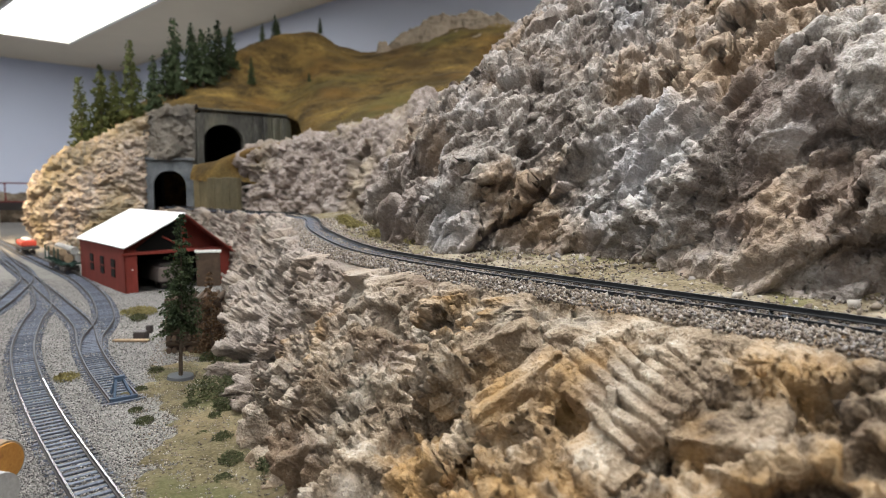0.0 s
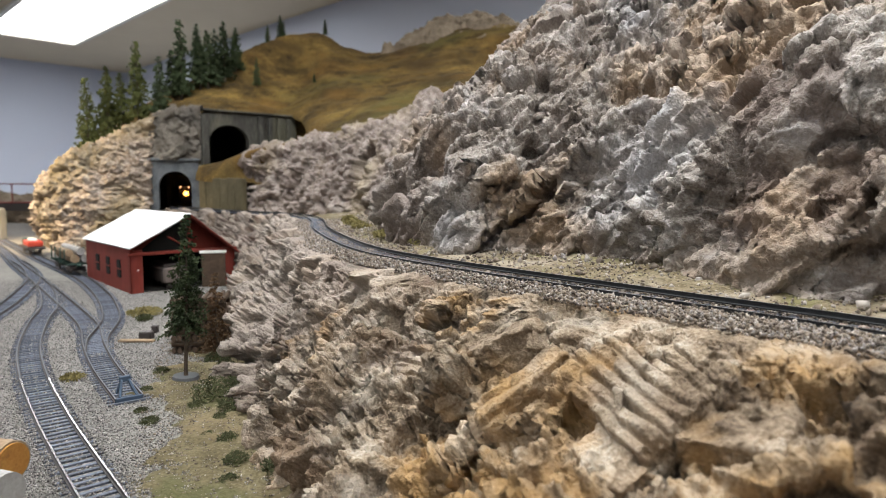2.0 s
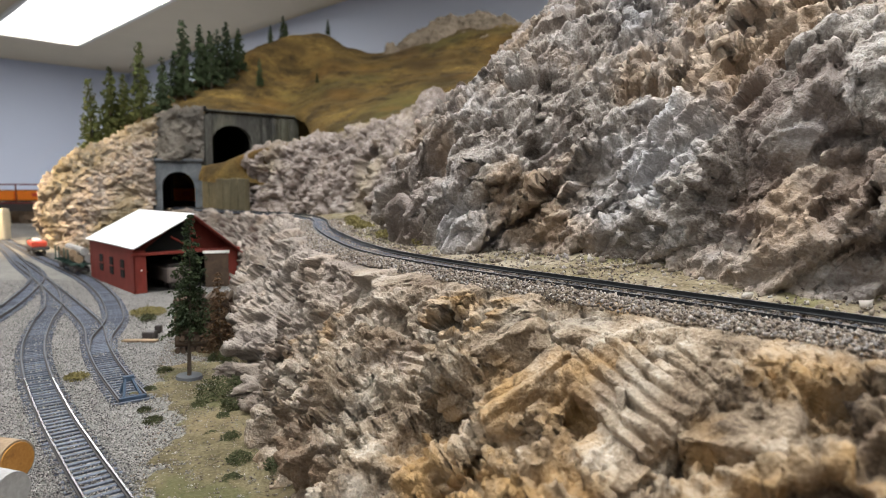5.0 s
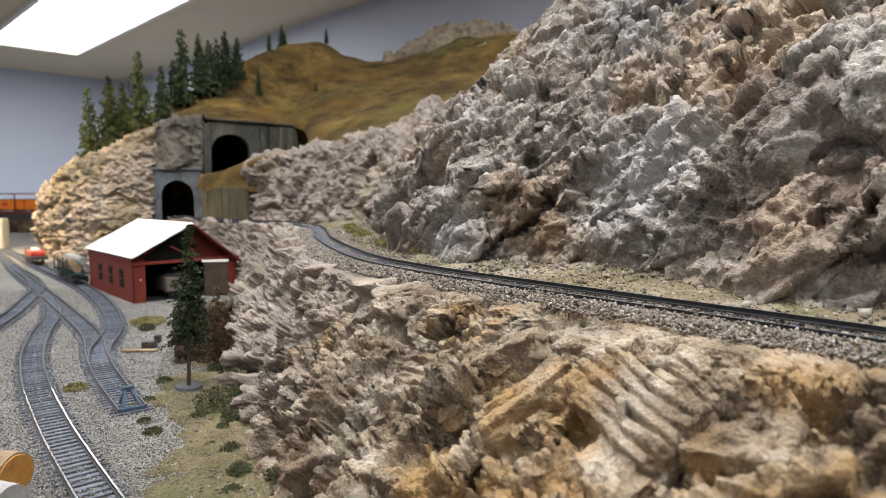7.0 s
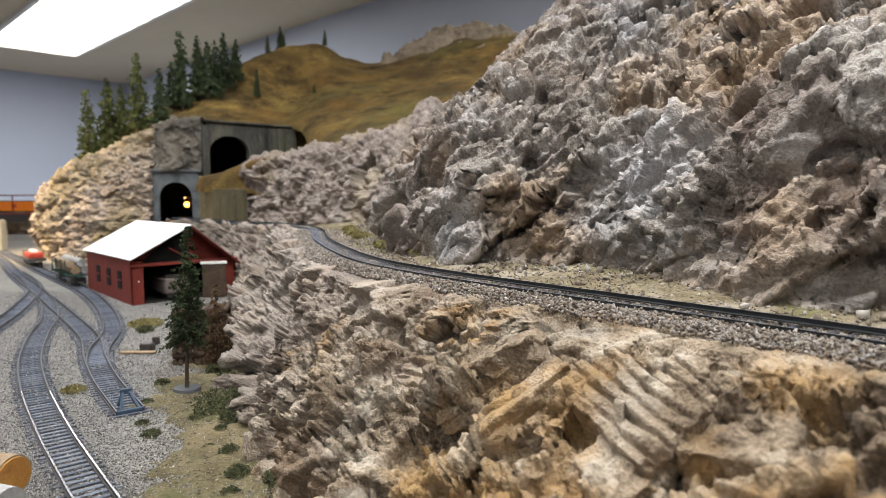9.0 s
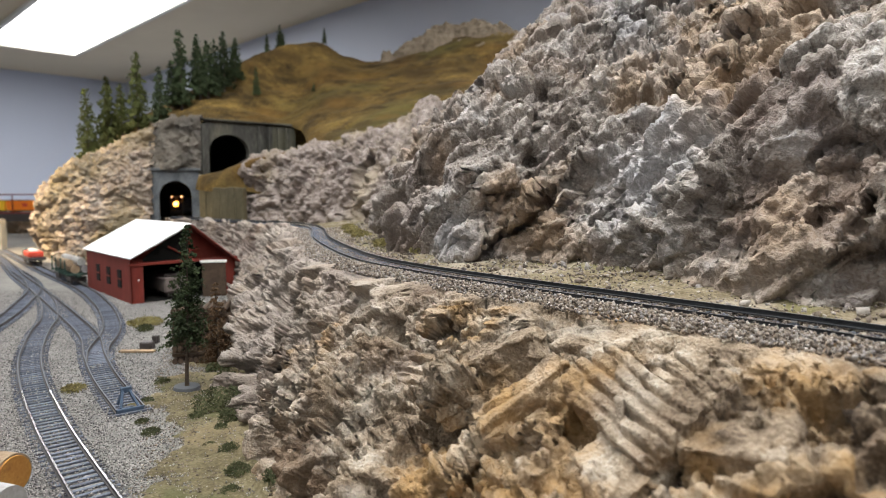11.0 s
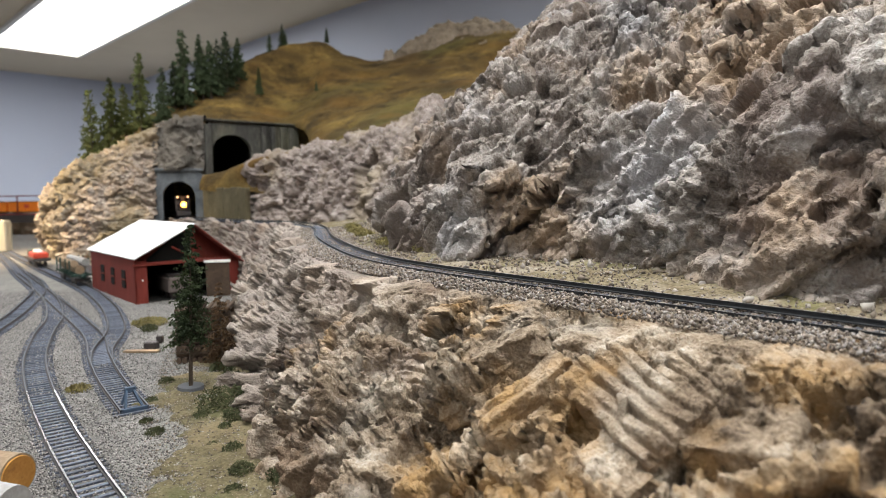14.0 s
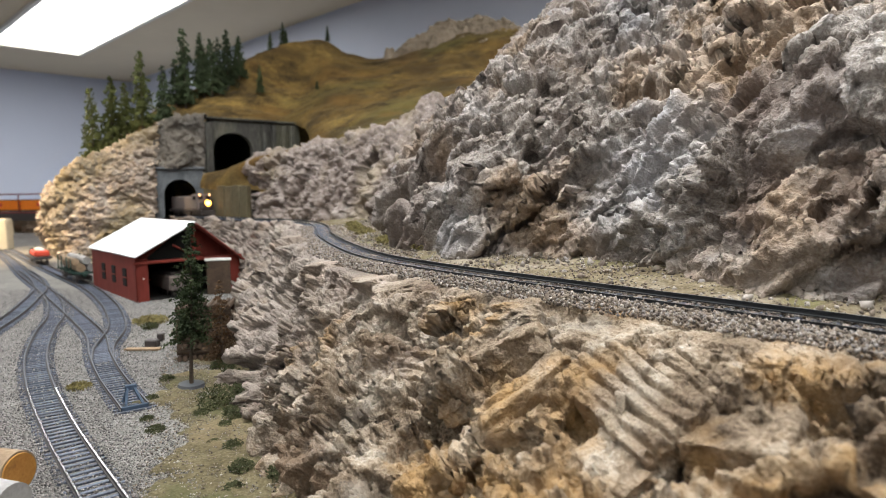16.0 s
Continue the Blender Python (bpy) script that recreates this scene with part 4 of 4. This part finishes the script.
part("crate", boxed(.035, 0, .028, .03, .024, .014, .002), GREEN_CAR, flat_car, "green load")


# ---- bumper at the end of the siding ----
def bumper():
    t = Vector((-.281 + .222, .505 - .428, 0)).normalized()
    m = Matrix.Translation((-.222, .428, YARD + .0003)) @ Matrix.Rotation(math.atan2(t.y, t.x), 4, "Z")
    e = thing("track_bumper", "blue-grey bumper stop at the end of the siding", "bumper stop", at=m @ Matrix.Diagonal((.7, .62, .80, 1)))
    for s in (-1, 1):
        bm = bmesh.new()
        rod(bm, (.003, s * .009, .0045), (.019, s * .0035, .0165), .0016, seg=6)
        part("brace", bm, BUMPER_BLUE, e)
        bm = bmesh.new()
        rod(bm, (.021, s * .009, .0045), (.019, s * .0035, .0165), .0016, seg=6)
        part("post", bm, BUMPER_BLUE, e)
    part("beam", boxed(.0195, 0, .0170, .004, .012, .005, .0006), BUMPER_BLUE, e)
    part("sill", boxed(.002, 0, .003, .003, .029, .004, .0006), BUMPER_BLUE, e)


bumper()


# ---- trees ----
def conifer(height, width, seed, foliage, trunk_mat=BARK, whorls=26, bare=0.12, name="spruce_tree", label="dark green flocked model spruce tree", dense=46, leaf=0.016, fine=1.0):
    """Trunk with many small needle clumps on drooping twigs, thin at the top, with gaps."""
    rnd = random.Random(seed)
    e = thing(name, label, "tree", "model trees")
    bm = bmesh.new()
    rod(bm, (0, 0, -.01), (0, 0, height * .97), width * .05, width * .008, 7)
    part("trunk", bm, trunk_mat, e)
    vs, fs = [], []
    for k in range(whorls):
        f = k / (whorls - 1)
        z = height * (bare + (1 - bare) * f)
        reach = width / 2 * (1 - f) ** 0.65 * rnd.uniform(0.68, 1.12) + width * .03
        for j in range(max(4, int(11 * (1 - f) + 4))):
            if rnd.random() < 0.14:
                continue
            a = rnd.uniform(0, 2 * math.pi)
            r1 = reach * rnd.uniform(0.6, 1.1)
            for q in range(max(2, int(dense * (0.12 + 0.2 * (1 - f)) / 2))):
                s = rnd.uniform(0.12, 1) ** 0.7
                r = r1 * s
                c = Vector((r * math.cos(a), r * math.sin(a), z - 0.32 * r * s + rnd.uniform(-.4, .4) * leaf * width * 4))
                c += Vector((rnd.gauss(0, 1), rnd.gauss(0, 1), 0)) * width * .035
                sz = width * rnd.uniform(.045, .10) * fine
                n0 = Vector((rnd.gauss(0, 1), rnd.gauss(0, 1), rnd.gauss(0, 1))).normalized()
                t1 = n0.orthogonal().normalized() * sz
                t2 = n0.cross(t1).normalized() * sz * rnd.uniform(.4, .9)
                b = len(vs)
                vs += [c + t1, c + t2, c - t1 * .8 + n0 * sz * .5, c - t2]
                fs += [(b, b + 1, b + 2), (b, b + 2, b + 3)]
    me = bpy.data.meshes.new("crown")
    me.from_pydata([tuple(p) for p in vs], [], fs)
    me.materials.append(foliage)
    o = new("crown", me)
    o.parent = e
    return e


TREES = [  # x, y, foot height, top height, 1 for the flock coloured as lit
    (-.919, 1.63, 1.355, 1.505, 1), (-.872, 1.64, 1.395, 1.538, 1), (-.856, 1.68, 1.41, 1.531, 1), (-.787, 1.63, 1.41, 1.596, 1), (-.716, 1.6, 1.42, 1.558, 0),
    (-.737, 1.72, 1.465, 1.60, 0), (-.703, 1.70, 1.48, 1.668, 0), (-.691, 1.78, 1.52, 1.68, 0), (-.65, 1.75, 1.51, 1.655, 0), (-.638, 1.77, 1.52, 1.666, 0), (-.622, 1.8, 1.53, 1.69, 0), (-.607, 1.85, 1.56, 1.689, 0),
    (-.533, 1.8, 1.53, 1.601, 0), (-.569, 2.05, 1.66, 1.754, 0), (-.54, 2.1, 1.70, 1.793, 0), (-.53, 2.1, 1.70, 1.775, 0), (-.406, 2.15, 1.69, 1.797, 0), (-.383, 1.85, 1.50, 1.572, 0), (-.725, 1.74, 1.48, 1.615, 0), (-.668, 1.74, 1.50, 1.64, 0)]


def hill_height(x, y):
    d = (hill_g[:, :100, 0] - x) ** 2 + (hill_g[:, :100, 1] - y) ** 2
    return float(hill_g[:, :100, 2].reshape(-1)[np.argmin(d.reshape(-1))])


masters = {}
for k, (x, y, z0, z1, lit) in enumerate(TREES):
    z0 = hill_height(x, y)
    key = (lit, k % 3)
    if key not in masters:
        masters[key] = conifer(1.0, 0.38 + 0.05 * (k % 3), 5 + k, FOLIAGE_LIT if lit else FOLIAGE, label="olive green model spruce on the hill edge, coloured as if lit" if lit else "dark green model spruce on the hill")
        t = masters[key]
    else:
        t = copy_thing(masters[key], Matrix.Identity(4))
    s = (z1 - z0) * 1.08
    t.matrix_basis = Matrix.Translation((x, y, z0)) @ Matrix.Rotation(k * 1.3, 4, "Z") @ Matrix.Diagonal((s * .92, s * .92, s, 1))

# tree on a disc foot, in the yard
yt = conifer(.124, .036, 77, FOLIAGE, whorls=30, bare=.30, name="disc_tree", label="dark green model spruce standing on a grey disc foot", dense=150, fine=.5)
yt.matrix_basis = Matrix.Translation((-.204, .480, YARD + .004)) @ Matrix.Rotation(radians(2.5), 4, "Y")
bm = bmesh.new()
rod(bm, (0, 0, -.0045), (0, 0, 0), .0105, .0095, 24)
part("foot", bm, DISC_GREY, yt, "grey round disc foot")
bm = bmesh.new()
rnd = random.Random(4)
for k in range(26):
    a, z = rnd.uniform(0, 6.28), rnd.uniform(.018, .055)
    r = rnd.uniform(.006, .016)
    rod(bm, (0, 0, z), (r * math.cos(a), r * math.sin(a), z + rnd.uniform(.0, .008)), .0004, .0002, 4)
part("bare_twigs", bm, BARK, yt)
bt = conifer(.074, .034, 78, FOLIAGE_BROWN, whorls=18, bare=.05, name="brown_tree", label="rust brown model tree beside the log crib", dense=150, fine=.5)
bt.matrix_basis = Matrix.Translation((-.203, .545, YARD))


# ---- log crib behind the tree ----
crib = thing("log_crib", "dark brown crib of stacked crossed logs", "log crib", at=Matrix.Translation((-.229, .580, YARD)) @ Matrix.Rotation(radians(12), 4, "Z") @ Matrix.Diagonal((.80, 1, 1.12, 1)))
rnd = random.Random(9)
for k in range(9):
    for s in (-1, 1):
        bm = bmesh.new()
        if k % 2:
            rod(bm, (-.030 + rnd.uniform(-.002, .002), s * .016, .0028 + .005 * k), (.030 + rnd.uniform(-.002, .002), s * .016, .0028 + .005 * k), .0027, seg=8)
        else:
            for q in (-.024, -.008, .008, .024):
                rod(bm, (q + s * .003, -.021, .0028 + .005 * k), (q + s * .003, .021, .0028 + .005 * k), .0026, seg=8)
        part("log", bm, BROWN_WOOD, crib)

# ---- log pile at the near end of the yard ----
pile = thing("log_pile", "pile of grey logs with an orange cut end", "log pile")
for k, (a, b, r) in enumerate((((-.40, .315, 1.1085), (-.208, .262, 1.1085), .0085), ((-.40, .335, 1.1085), (-.222, .285, 1.1085), .0085), ((-.40, .28, 1.1085), (-.182, .222, 1.1085), .0085),
                              ((-.40, .325, 1.1245), (-.198, .276, 1.1255), .0098), ((-.38, .29, 1.1225), (-.172, .222, 1.1225), .0085), ((-.38, .308, 1.1275), (-.177, .243, 1.1275), .0082))):
    bm = bmesh.new()
    rod(bm, a, b, r, r * .97, 22)
    l1 = part("log", bm, LOG_BARK if k != 3 else LOG_BROWN, pile)
    d = (Vector(b) - Vector(a)).normalized()
    if k == 5:  # its end has weathered as grey as its bark
        continue
    bm = bmesh.new()
    rod(bm, Vector(b), Vector(b) + d * .0006, r * .88, r * .86, 22)
    part("cut_face", bm, LOG_CUT, l1, "orange sawn end")


# ---- bridge and its train ----
bridge = thing("girder_bridge", "dark red girder bridge on cream piers", "bridge")
part("deck", boxed(-1.75, 2.5, 1.186, 3.0, .05, .012, .001), BRIDGE_RED, bridge)
part("girder", boxed(-1.75, 2.474, 1.172, 3.0, .004, .03, .0005), LOCO_BLACK, bridge)
part("girder", boxed(-1.75, 2.526, 1.172, 3.0, .004, .03, .0005), LOCO_BLACK, bridge)
part("handrail", boxed(-1.75, 2.472, 1.262, 3.0, .003, .005, .0005), BRIDGE_RED, bridge)
for k in range(22):
    part("rail_post", boxed(-3.2 + k * .136, 2.472, 1.225, .004, .003, .075), BRIDGE_RED, bridge)
for x in (-2.9, -2.35, -1.79):
    part("pier", boxed(x, 2.5, 1.13, .05, .05, .068, .003), PIER_CREAM, bridge)
pillar = thing("concrete_pillar", "cream concrete pillar beside the yard throat", "pillar", at=Matrix.Translation((-1.285, 1.80, YARD)))
part("shaft", boxed(0, 0, .045, .028, .028, .09, .003), PIER_CREAM, pillar)


def ore_car(paint, label):
    e = thing("boxcar", label, "freight car", "orange train on the bridge")
    part("body", boxed(0, 0, .031, .148, .034, .038, .0015), paint, e)
    part("roof", boxed(0, 0, .0515, .15, .036, .003, .001), LOCO_BLACK, e, "black roof")
    part("underframe", boxed(0, 0, .0115, .14, .02, .004, .0006), LOCO_BLACK, e)
    part("logo", boxed(0, -.0173, .033, .02, .0008, .014), RED_PLASTIC, e, "red emblem patch")
    wheels(e, (-.058, -.038, .038, .058))
    return e


bridge_cars = [ore_car(YELLOW if k == 5 else ORANGE, "bright yellow boxcar with a black roof" if k == 5 else "bright orange boxcar with a black roof") for k in range(9)]


# ---- locomotives ----
def locomotive():
    """Nose towards +x."""
    e = thing("locomotive", "weathered dark diesel locomotive with lit headlight", "locomotive", "locomotives")
    part("underframe", boxed(-.085, 0, .0155, .185, .033, .004, .0008), LOCO_BLACK, e)
    part("fuel_tank", boxed(-.085, 0, .0105, .05, .026, .008, .0015), LOCO_BLACK, e)
    part("hood", boxed(-.108, 0, .033, .13, .024, .03, .002), LOCO_GREY, e, "long weathered hood")
    part("cab", boxed(-.026, 0, .0355, .03, .034, .036, .002), LOCO_GREY, e)
    part("nose", boxed(-.003, 0, .027, .018, .026, .019, .003), LOCO_BLACK, e)
    for s in (-1, 1):
        part("window", boxed(-.0105, s * .009, .046, .0012, .009, .008), DARK, e)
        part("window", boxed(-.026, s * .0173, .045, .014, .001, .009), DARK, e)
        part("step", boxed(.003, s * .013, .010, .006, .006, .010, .0005), LOCO_BLACK, e)
        bm = bmesh.new()
        rod(bm, (-.011, s * .0115, .0515), (-.0085, s * .0115, .0515), .0018, seg=12)
        part("marker_light", bm, LAMP_DIM, e, "small glowing marker light")
    bm = bmesh.new()
    rod(bm, (.005, 0, .033), (.0078, 0, .033), .0062, seg=16)
    part("headlight", bm, LAMP_WARM, e, "bright warm headlight")
    part("pilot", boxed(.006, 0, .011, .003, .032, .010, .0008), LOCO_BLACK, e)
    for k in range(4):
        bm = bmesh.new()
        rod(bm, (-.05 - .03 * k, 0, .048), (-.05 - .03 * k, 0, .0505), .008, seg=14)
        part("fan", bm, LOCO_BLACK, e)
    for x in (-.03, -.14):
        part("bogie", boxed(x, 0, .010, .042, .026, .007, .001), LOCO_BLACK, e)
    wheels(e, (-.017, -.043, -.127, -.153))
    return e


loco = locomotive()
lead = copy_thing(loco, Matrix.Identity(4))
inner_car = ore_car(ORANGE, "bright orange boxcar inside the dark tunnel")


# ---- loose stones ----
def scattered(name, centres, sizes, material, label, category, seed=1):
    """Many small angular stones in one mesh."""
    r = np.random.RandomState(seed)
    base = np.array([(1, 0, 0), (0, 1, 0), (-1, 0, 0), (0, -1, 0), (0, 0, .8), (0, 0, -.6)], float)
    tri = np.array([(0, 1, 4), (1, 2, 4), (2, 3, 4), (3, 0, 4), (1, 0, 5), (2, 1, 5), (3, 2, 5), (0, 3, 5)])
    n = len(centres)
    v = base[None] * r.uniform(.65, 1.25, (n, 6, 3)) * sizes[:, None, None] + r.uniform(-.25, .25, (n, 6, 3)) * sizes[:, None, None]
    q = r.normal(size=(n, 4))
    q /= np.linalg.norm(q, axis=1, keepdims=True)
    w, x, y, z = q.T
    R = np.stack([1 - 2 * (y * y + z * z), 2 * (x * y - z * w), 2 * (x * z + y * w), 2 * (x * y + z * w), 1 - 2 * (x * x + z * z), 2 * (y * z - x * w), 2 * (x * z - y * w), 2 * (y * z + x * w), 1 - 2 * (x * x + y * y)], 1).reshape(n, 3, 3)
    v = np.einsum("nij,nkj->nki", R, v) + centres[:, None, :]
    f = (tri[None] + (np.arange(n) * 6)[:, None, None]).reshape(-1, 3)
    me = bpy.data.meshes.new(name)
    me.vertices.add(n * 6)
    me.vertices.foreach_set("co", v.reshape(-1).astype(np.float32))
    me.loops.add(f.size)
    me.loops.foreach_set("vertex_index", f.reshape(-1).astype(np.int32))
    me.polygons.add(len(f))
    me.polygons.foreach_set("loop_start", np.arange(0, f.size, 3, dtype=np.int32))
    me.update(calc_edges=True)
    me.materials.append(material)
    return tagged(new(name, me), label, category, kind="stuff")


def distance_to(line, p):
    d = np.full(len(p), 9.0)
    for k in range(0, len(line), 4):
        d = np.minimum(d, np.hypot(p[:, 0] - line[k, 0], p[:, 1] - line[k, 1]))
    return d


R = np.random.RandomState(12)
FOOT_LINE = glide([(*f, YARD) for f in FOOT[3:9]], 160)
tg = np.gradient(UP_LINE, axis=0)
tg /= np.linalg.norm(tg, axis=1, keepdims=True)
VERGE_SIDE = np.stack([-tg[:, 1], tg[:, 0]], 1)
if VERGE_SIDE[100] @ np.array((.85, .53)) < 0:
    VERGE_SIDE = -VERGE_SIDE
# ballast of the upper line: shoulder on the near side, some beyond
n = 44000
s = R.uniform(0, 1, n) ** 1.4
k = (s * 200 + 30).astype(int)
along = UP_LINE[np.clip(k, 0, 398)] + (UP_LINE[np.clip(k + 1, 0, 399)] - UP_LINE[np.clip(k, 0, 398)]) * R.uniform(0, 1, n)[:, None]
tang = UP_LINE[np.clip(k + 1, 0, 399)] - UP_LINE[np.clip(k, 0, 398)]
tang /= np.linalg.norm(tang, axis=1, keepdims=True)
side = np.stack([-tang[:, 1], tang[:, 0]], 1)
off = R.uniform(-.024, .037, n)
cen = np.column_stack([along - side * off[:, None] * -1, np.zeros(n)])
under = np.abs(off) < .0115
cen[:, 2] = SHELF + np.where(under, .0004, np.where(off > 0, .0030, .0012)) + R.uniform(-.0008, .0008, n) - np.where((off > .0115) & (off < .0145), .0014, 0) - np.clip(off - .028, 0, 1) * .2
size = R.uniform(.0005, .0012, n) * np.where(under, .7, 1.0)
keep = ~((np.abs(np.abs(off) - .00875) < .0022))
scattered("ballast", cen[keep], size[keep], PEBBLE, "tan and grey ballast stones along the upper track", "ballast", 3)
# yard gravel, thickest near the camera
n = 80000
dist = .26 + R.uniform(0, 1, n) ** 1.5 * .75
lat = R.uniform(-.75, -.16, n) * dist
cen = np.column_stack([lat, dist, np.full(n, YARD + .0003)])
keep = np.ones(n, bool)
for pts in (A_PTS, B_PTS, C_PTS, D_PTS):
    ln = glide([(x, y, 0) for x, y in pts], 500)
    d = distance_to(ln, cen)
    keep &= np.abs(d - .00875) > .0020
    cen[:, 2] += np.where(d < .0105, .0004, np.where(d < .02, .0011, 0))
size = R.uniform(.0003, .0008, n)
scattered("yard_ballast", cen[keep], size[keep], PEBBLE_GREY, "fine grey ballast spread over the yard", "gravel", 5)

# rock crumbs on the verge under the cliff, and on the turf
n = 9000
k = (R.uniform(0, 1, n) * 210 + 25).astype(int)
t = R.uniform(.017, .085, n)
cen = np.column_stack([UP_LINE[k] + VERGE_SIDE[k] * t[:, None] + R.uniform(-.002, .002, (n, 2)), SHELF + .0012 + (t - .017) * .145])
scattered("rock_crumbs", cen, R.uniform(.0003, .0011, n) * (1 + R.uniform(0, 1, n) ** 12 * 2.5), PEBBLE, "rock crumbs fallen along the foot of the cliff", "rubble", 8)
n = 5000
k = R.randint(20, 150, n)
cen = FOOT_LINE[k] + np.outer(R.uniform(-.005, .07, n), (-1.0, -.25, 0))
cen[:, 2] = YARD + .0016
scattered("turf_crumbs", cen, R.uniform(.0003, .0009, n), PEBBLE, "tan crumbs scattered over the turf", "rubble", 9)

# turf along the foot of the rock bank and beyond the upper track
foot = glide([(*f, YARD) for f in FOOT[3:9]], 160)
g = np.stack([foot + np.array((-1.0, -.25, 0)) * t for t in np.linspace(-.03, .085, 70)], 1)
nz = fbm(g.reshape(-1, 3), .03, 3, 8).reshape(g.shape[:2])
edge = np.linspace(-.03, .085, 70)[None, :]
g[:, :, 2] = YARD + .0014 + fbm(g.reshape(-1, 3), .006, 2, 3).reshape(g.shape[:2]) * .0045 - np.clip((edge - .045 + nz * .16) / .03, 0, 1) * .006
tagged(sheet("turf", g, TURF, True), "olive turf along the foot of the rock bank", "turf", kind="structure")
ln, sd = UP_LINE[20:260], VERGE_SIDE[20:260]
g = np.stack([np.column_stack([ln + sd * t, np.full(len(ln), SHELF)]) for t in np.linspace(.017, .10, 40)], 1)
g[:, :, 2] += .0006 + np.linspace(0, .012, 40)[None, :] + fbm(g.reshape(-1, 3), .012, 3, 3).reshape(g.shape[:2]) * .004
tagged(sheet("verge", g, VERGE, True), "strip of dry olive turf between track and cliff", "turf", kind="structure")


def tuft(name, x, y, z, r, h, seed, mat, label, n=700):
    rnd = random.Random(seed)
    vs, fs = [], []
    for k in range(n):
        a, rr = rnd.uniform(0, 6.28), r * rnd.uniform(0, 1) ** .6
        lump = 1 - .5 * (rr / r) ** 2
        c = Vector((rr * math.cos(a), rr * math.sin(a), h * lump * rnd.uniform(0.0, 1)))
        d = Vector((rnd.gauss(0, 1), rnd.gauss(0, 1), abs(rnd.gauss(.6, .6)))).normalized() * min(r, .012) * rnd.uniform(.10, .30)
        w = d.orthogonal().normalized() * min(r, .012) * rnd.uniform(.02, .055)
        b = len(vs)
        vs += [c + w, c - w, c + d * .7 - w * .6, c + d, c + d * .7 + w * .6]
        fs += [(b, b + 1, b + 2, b + 3, b + 4)]
    me = bpy.data.meshes.new(name)
    me.from_pydata([tuple(p) for p in vs], [], fs)
    me.materials.append(mat)
    o = new(name, me)
    o.matrix_basis = Matrix.Translation((x, y, z))
    return tagged(o, label, "bush", "scenic bushes")


for k, (x, y, r, h) in enumerate(((-.166, .437, .016, .016), (-.138, .415, .008, .008), (-.172, .42, .006, .004), (-.20, .535, .010, .008), (-.232, .50, .006, .005), (-.158, .47, .012, .009),
                                  (-.118, .375, .007, .008), (-.090, .322, .009, .009), (-.222, .452, .005, .004), (-.19, .39, .006, .004), (-.205, .41, .005, .003), (-.18, .50, .009, .012), (-0.130, 0.361, 0.006, 0.006), (-0.115, 0.331, 0.007, 0.007), (-0.112, 0.310, 0.005, 0.004), (-0.148, 0.397, 0.005, 0.004), (-0.145, 0.369, 0.004, 0.003), (-0.147, 0.413, 0.008, 0.009))):
    tuft("bush", x, y, YARD, r, h, 40 + k, BUSH_GREEN, "small dark olive foam bush on the turf")
tuft("weed", -.293, .481, YARD, .009, .005, 61, WEED, "yellow-green weed tuft between the tracks")
tuft("weed", -.358, .735, YARD, .020, .008, 62, WEED, "patch of golden dry grass beside the shed", 1200)
tuft("bush", -.342, .70, YARD, .009, .008, 63, BUSH_GREEN, "small dark green bush beside the shed")
for k, (x, y) in enumerate(((-.12, .80), (-.14, .90), (-.10, .73), (-.06, .60), (-.02, .52), (.03, .475))):
    tuft("weed", x, y, SHELF + .004, .012, .008, 70 + k, WEED, "dry golden weeds at the foot of the cliff")
junk = thing("scrap_pile", "small dark scrap heap with a yellow plank", "scrap pile", at=Matrix.Translation((-.298, .613, YARD)))
part("block", boxed(0, 0, .004, .012, .010, .008, .001), LOCO_BLACK, junk)
part("block", boxed(.006, .006, .009, .006, .006, .008, .001), LOCO_BLACK, junk)
part("plank", boxed(-.004, -.012, .0015, .034, .007, .002, .0004), LOG_BROWN, junk, "yellow-brown plank")


def motions():
    # the train that comes out of the lower portal: x, y and heading of its nose
    walk(loco, [(t, pose(x, y, SHELF + .0002, 0, 0, h)) for t, x, y, h in (
        (0, -.46, 1.86, 180), (6.0, -.60, 1.83, 205), (7.8, -.700, 1.78, 245), (8.6, -.713, 1.74, 264), (9.2, -.708, 1.72, 272), (10.2, -.706, 1.675, 280),
        (11.3, -.700, 1.625, 286), (12.5, -.682, 1.585, 291), (13.3, -.667, 1.56, 294), (13.9, -.654, 1.54, 298), (14.5, -.632, 1.515, 304), (15.0, -.607, 1.488, 308), (15.5, -.582, 1.458, 312), (16.0, -.553, 1.425, 315))])
    # a first train passes inside the hill
    rows = ((0, -.90), (1.1, -.838), (1.3, -.795), (1.6, -.779), (2.0, -.770), (2.5, -.758), (3.0, -.735), (7.5, -.28), (16, -.22))
    walk(lead, [(t, pose(x, 1.86, SHELF, 0, 0, -55 if t < 2.6 else -40 if t < 4 else -6)) for t, x in rows])
    walk(inner_car, [(t, pose(x, 1.90, SHELF)) for t, x in ((0, -.94), (4.0, -.90), (4.6, -.84), (7.5, -.55), (16, -.50))])
    # the orange train crosses the bridge
    for k, c in enumerate(bridge_cars):
        x0 = -1.714 - .075 - .156 * k
        walk(c, [(t, pose(x0 + .1 * (t - 3.5), 2.5, 1.1885)) for t in range(0, 17)])


motions()
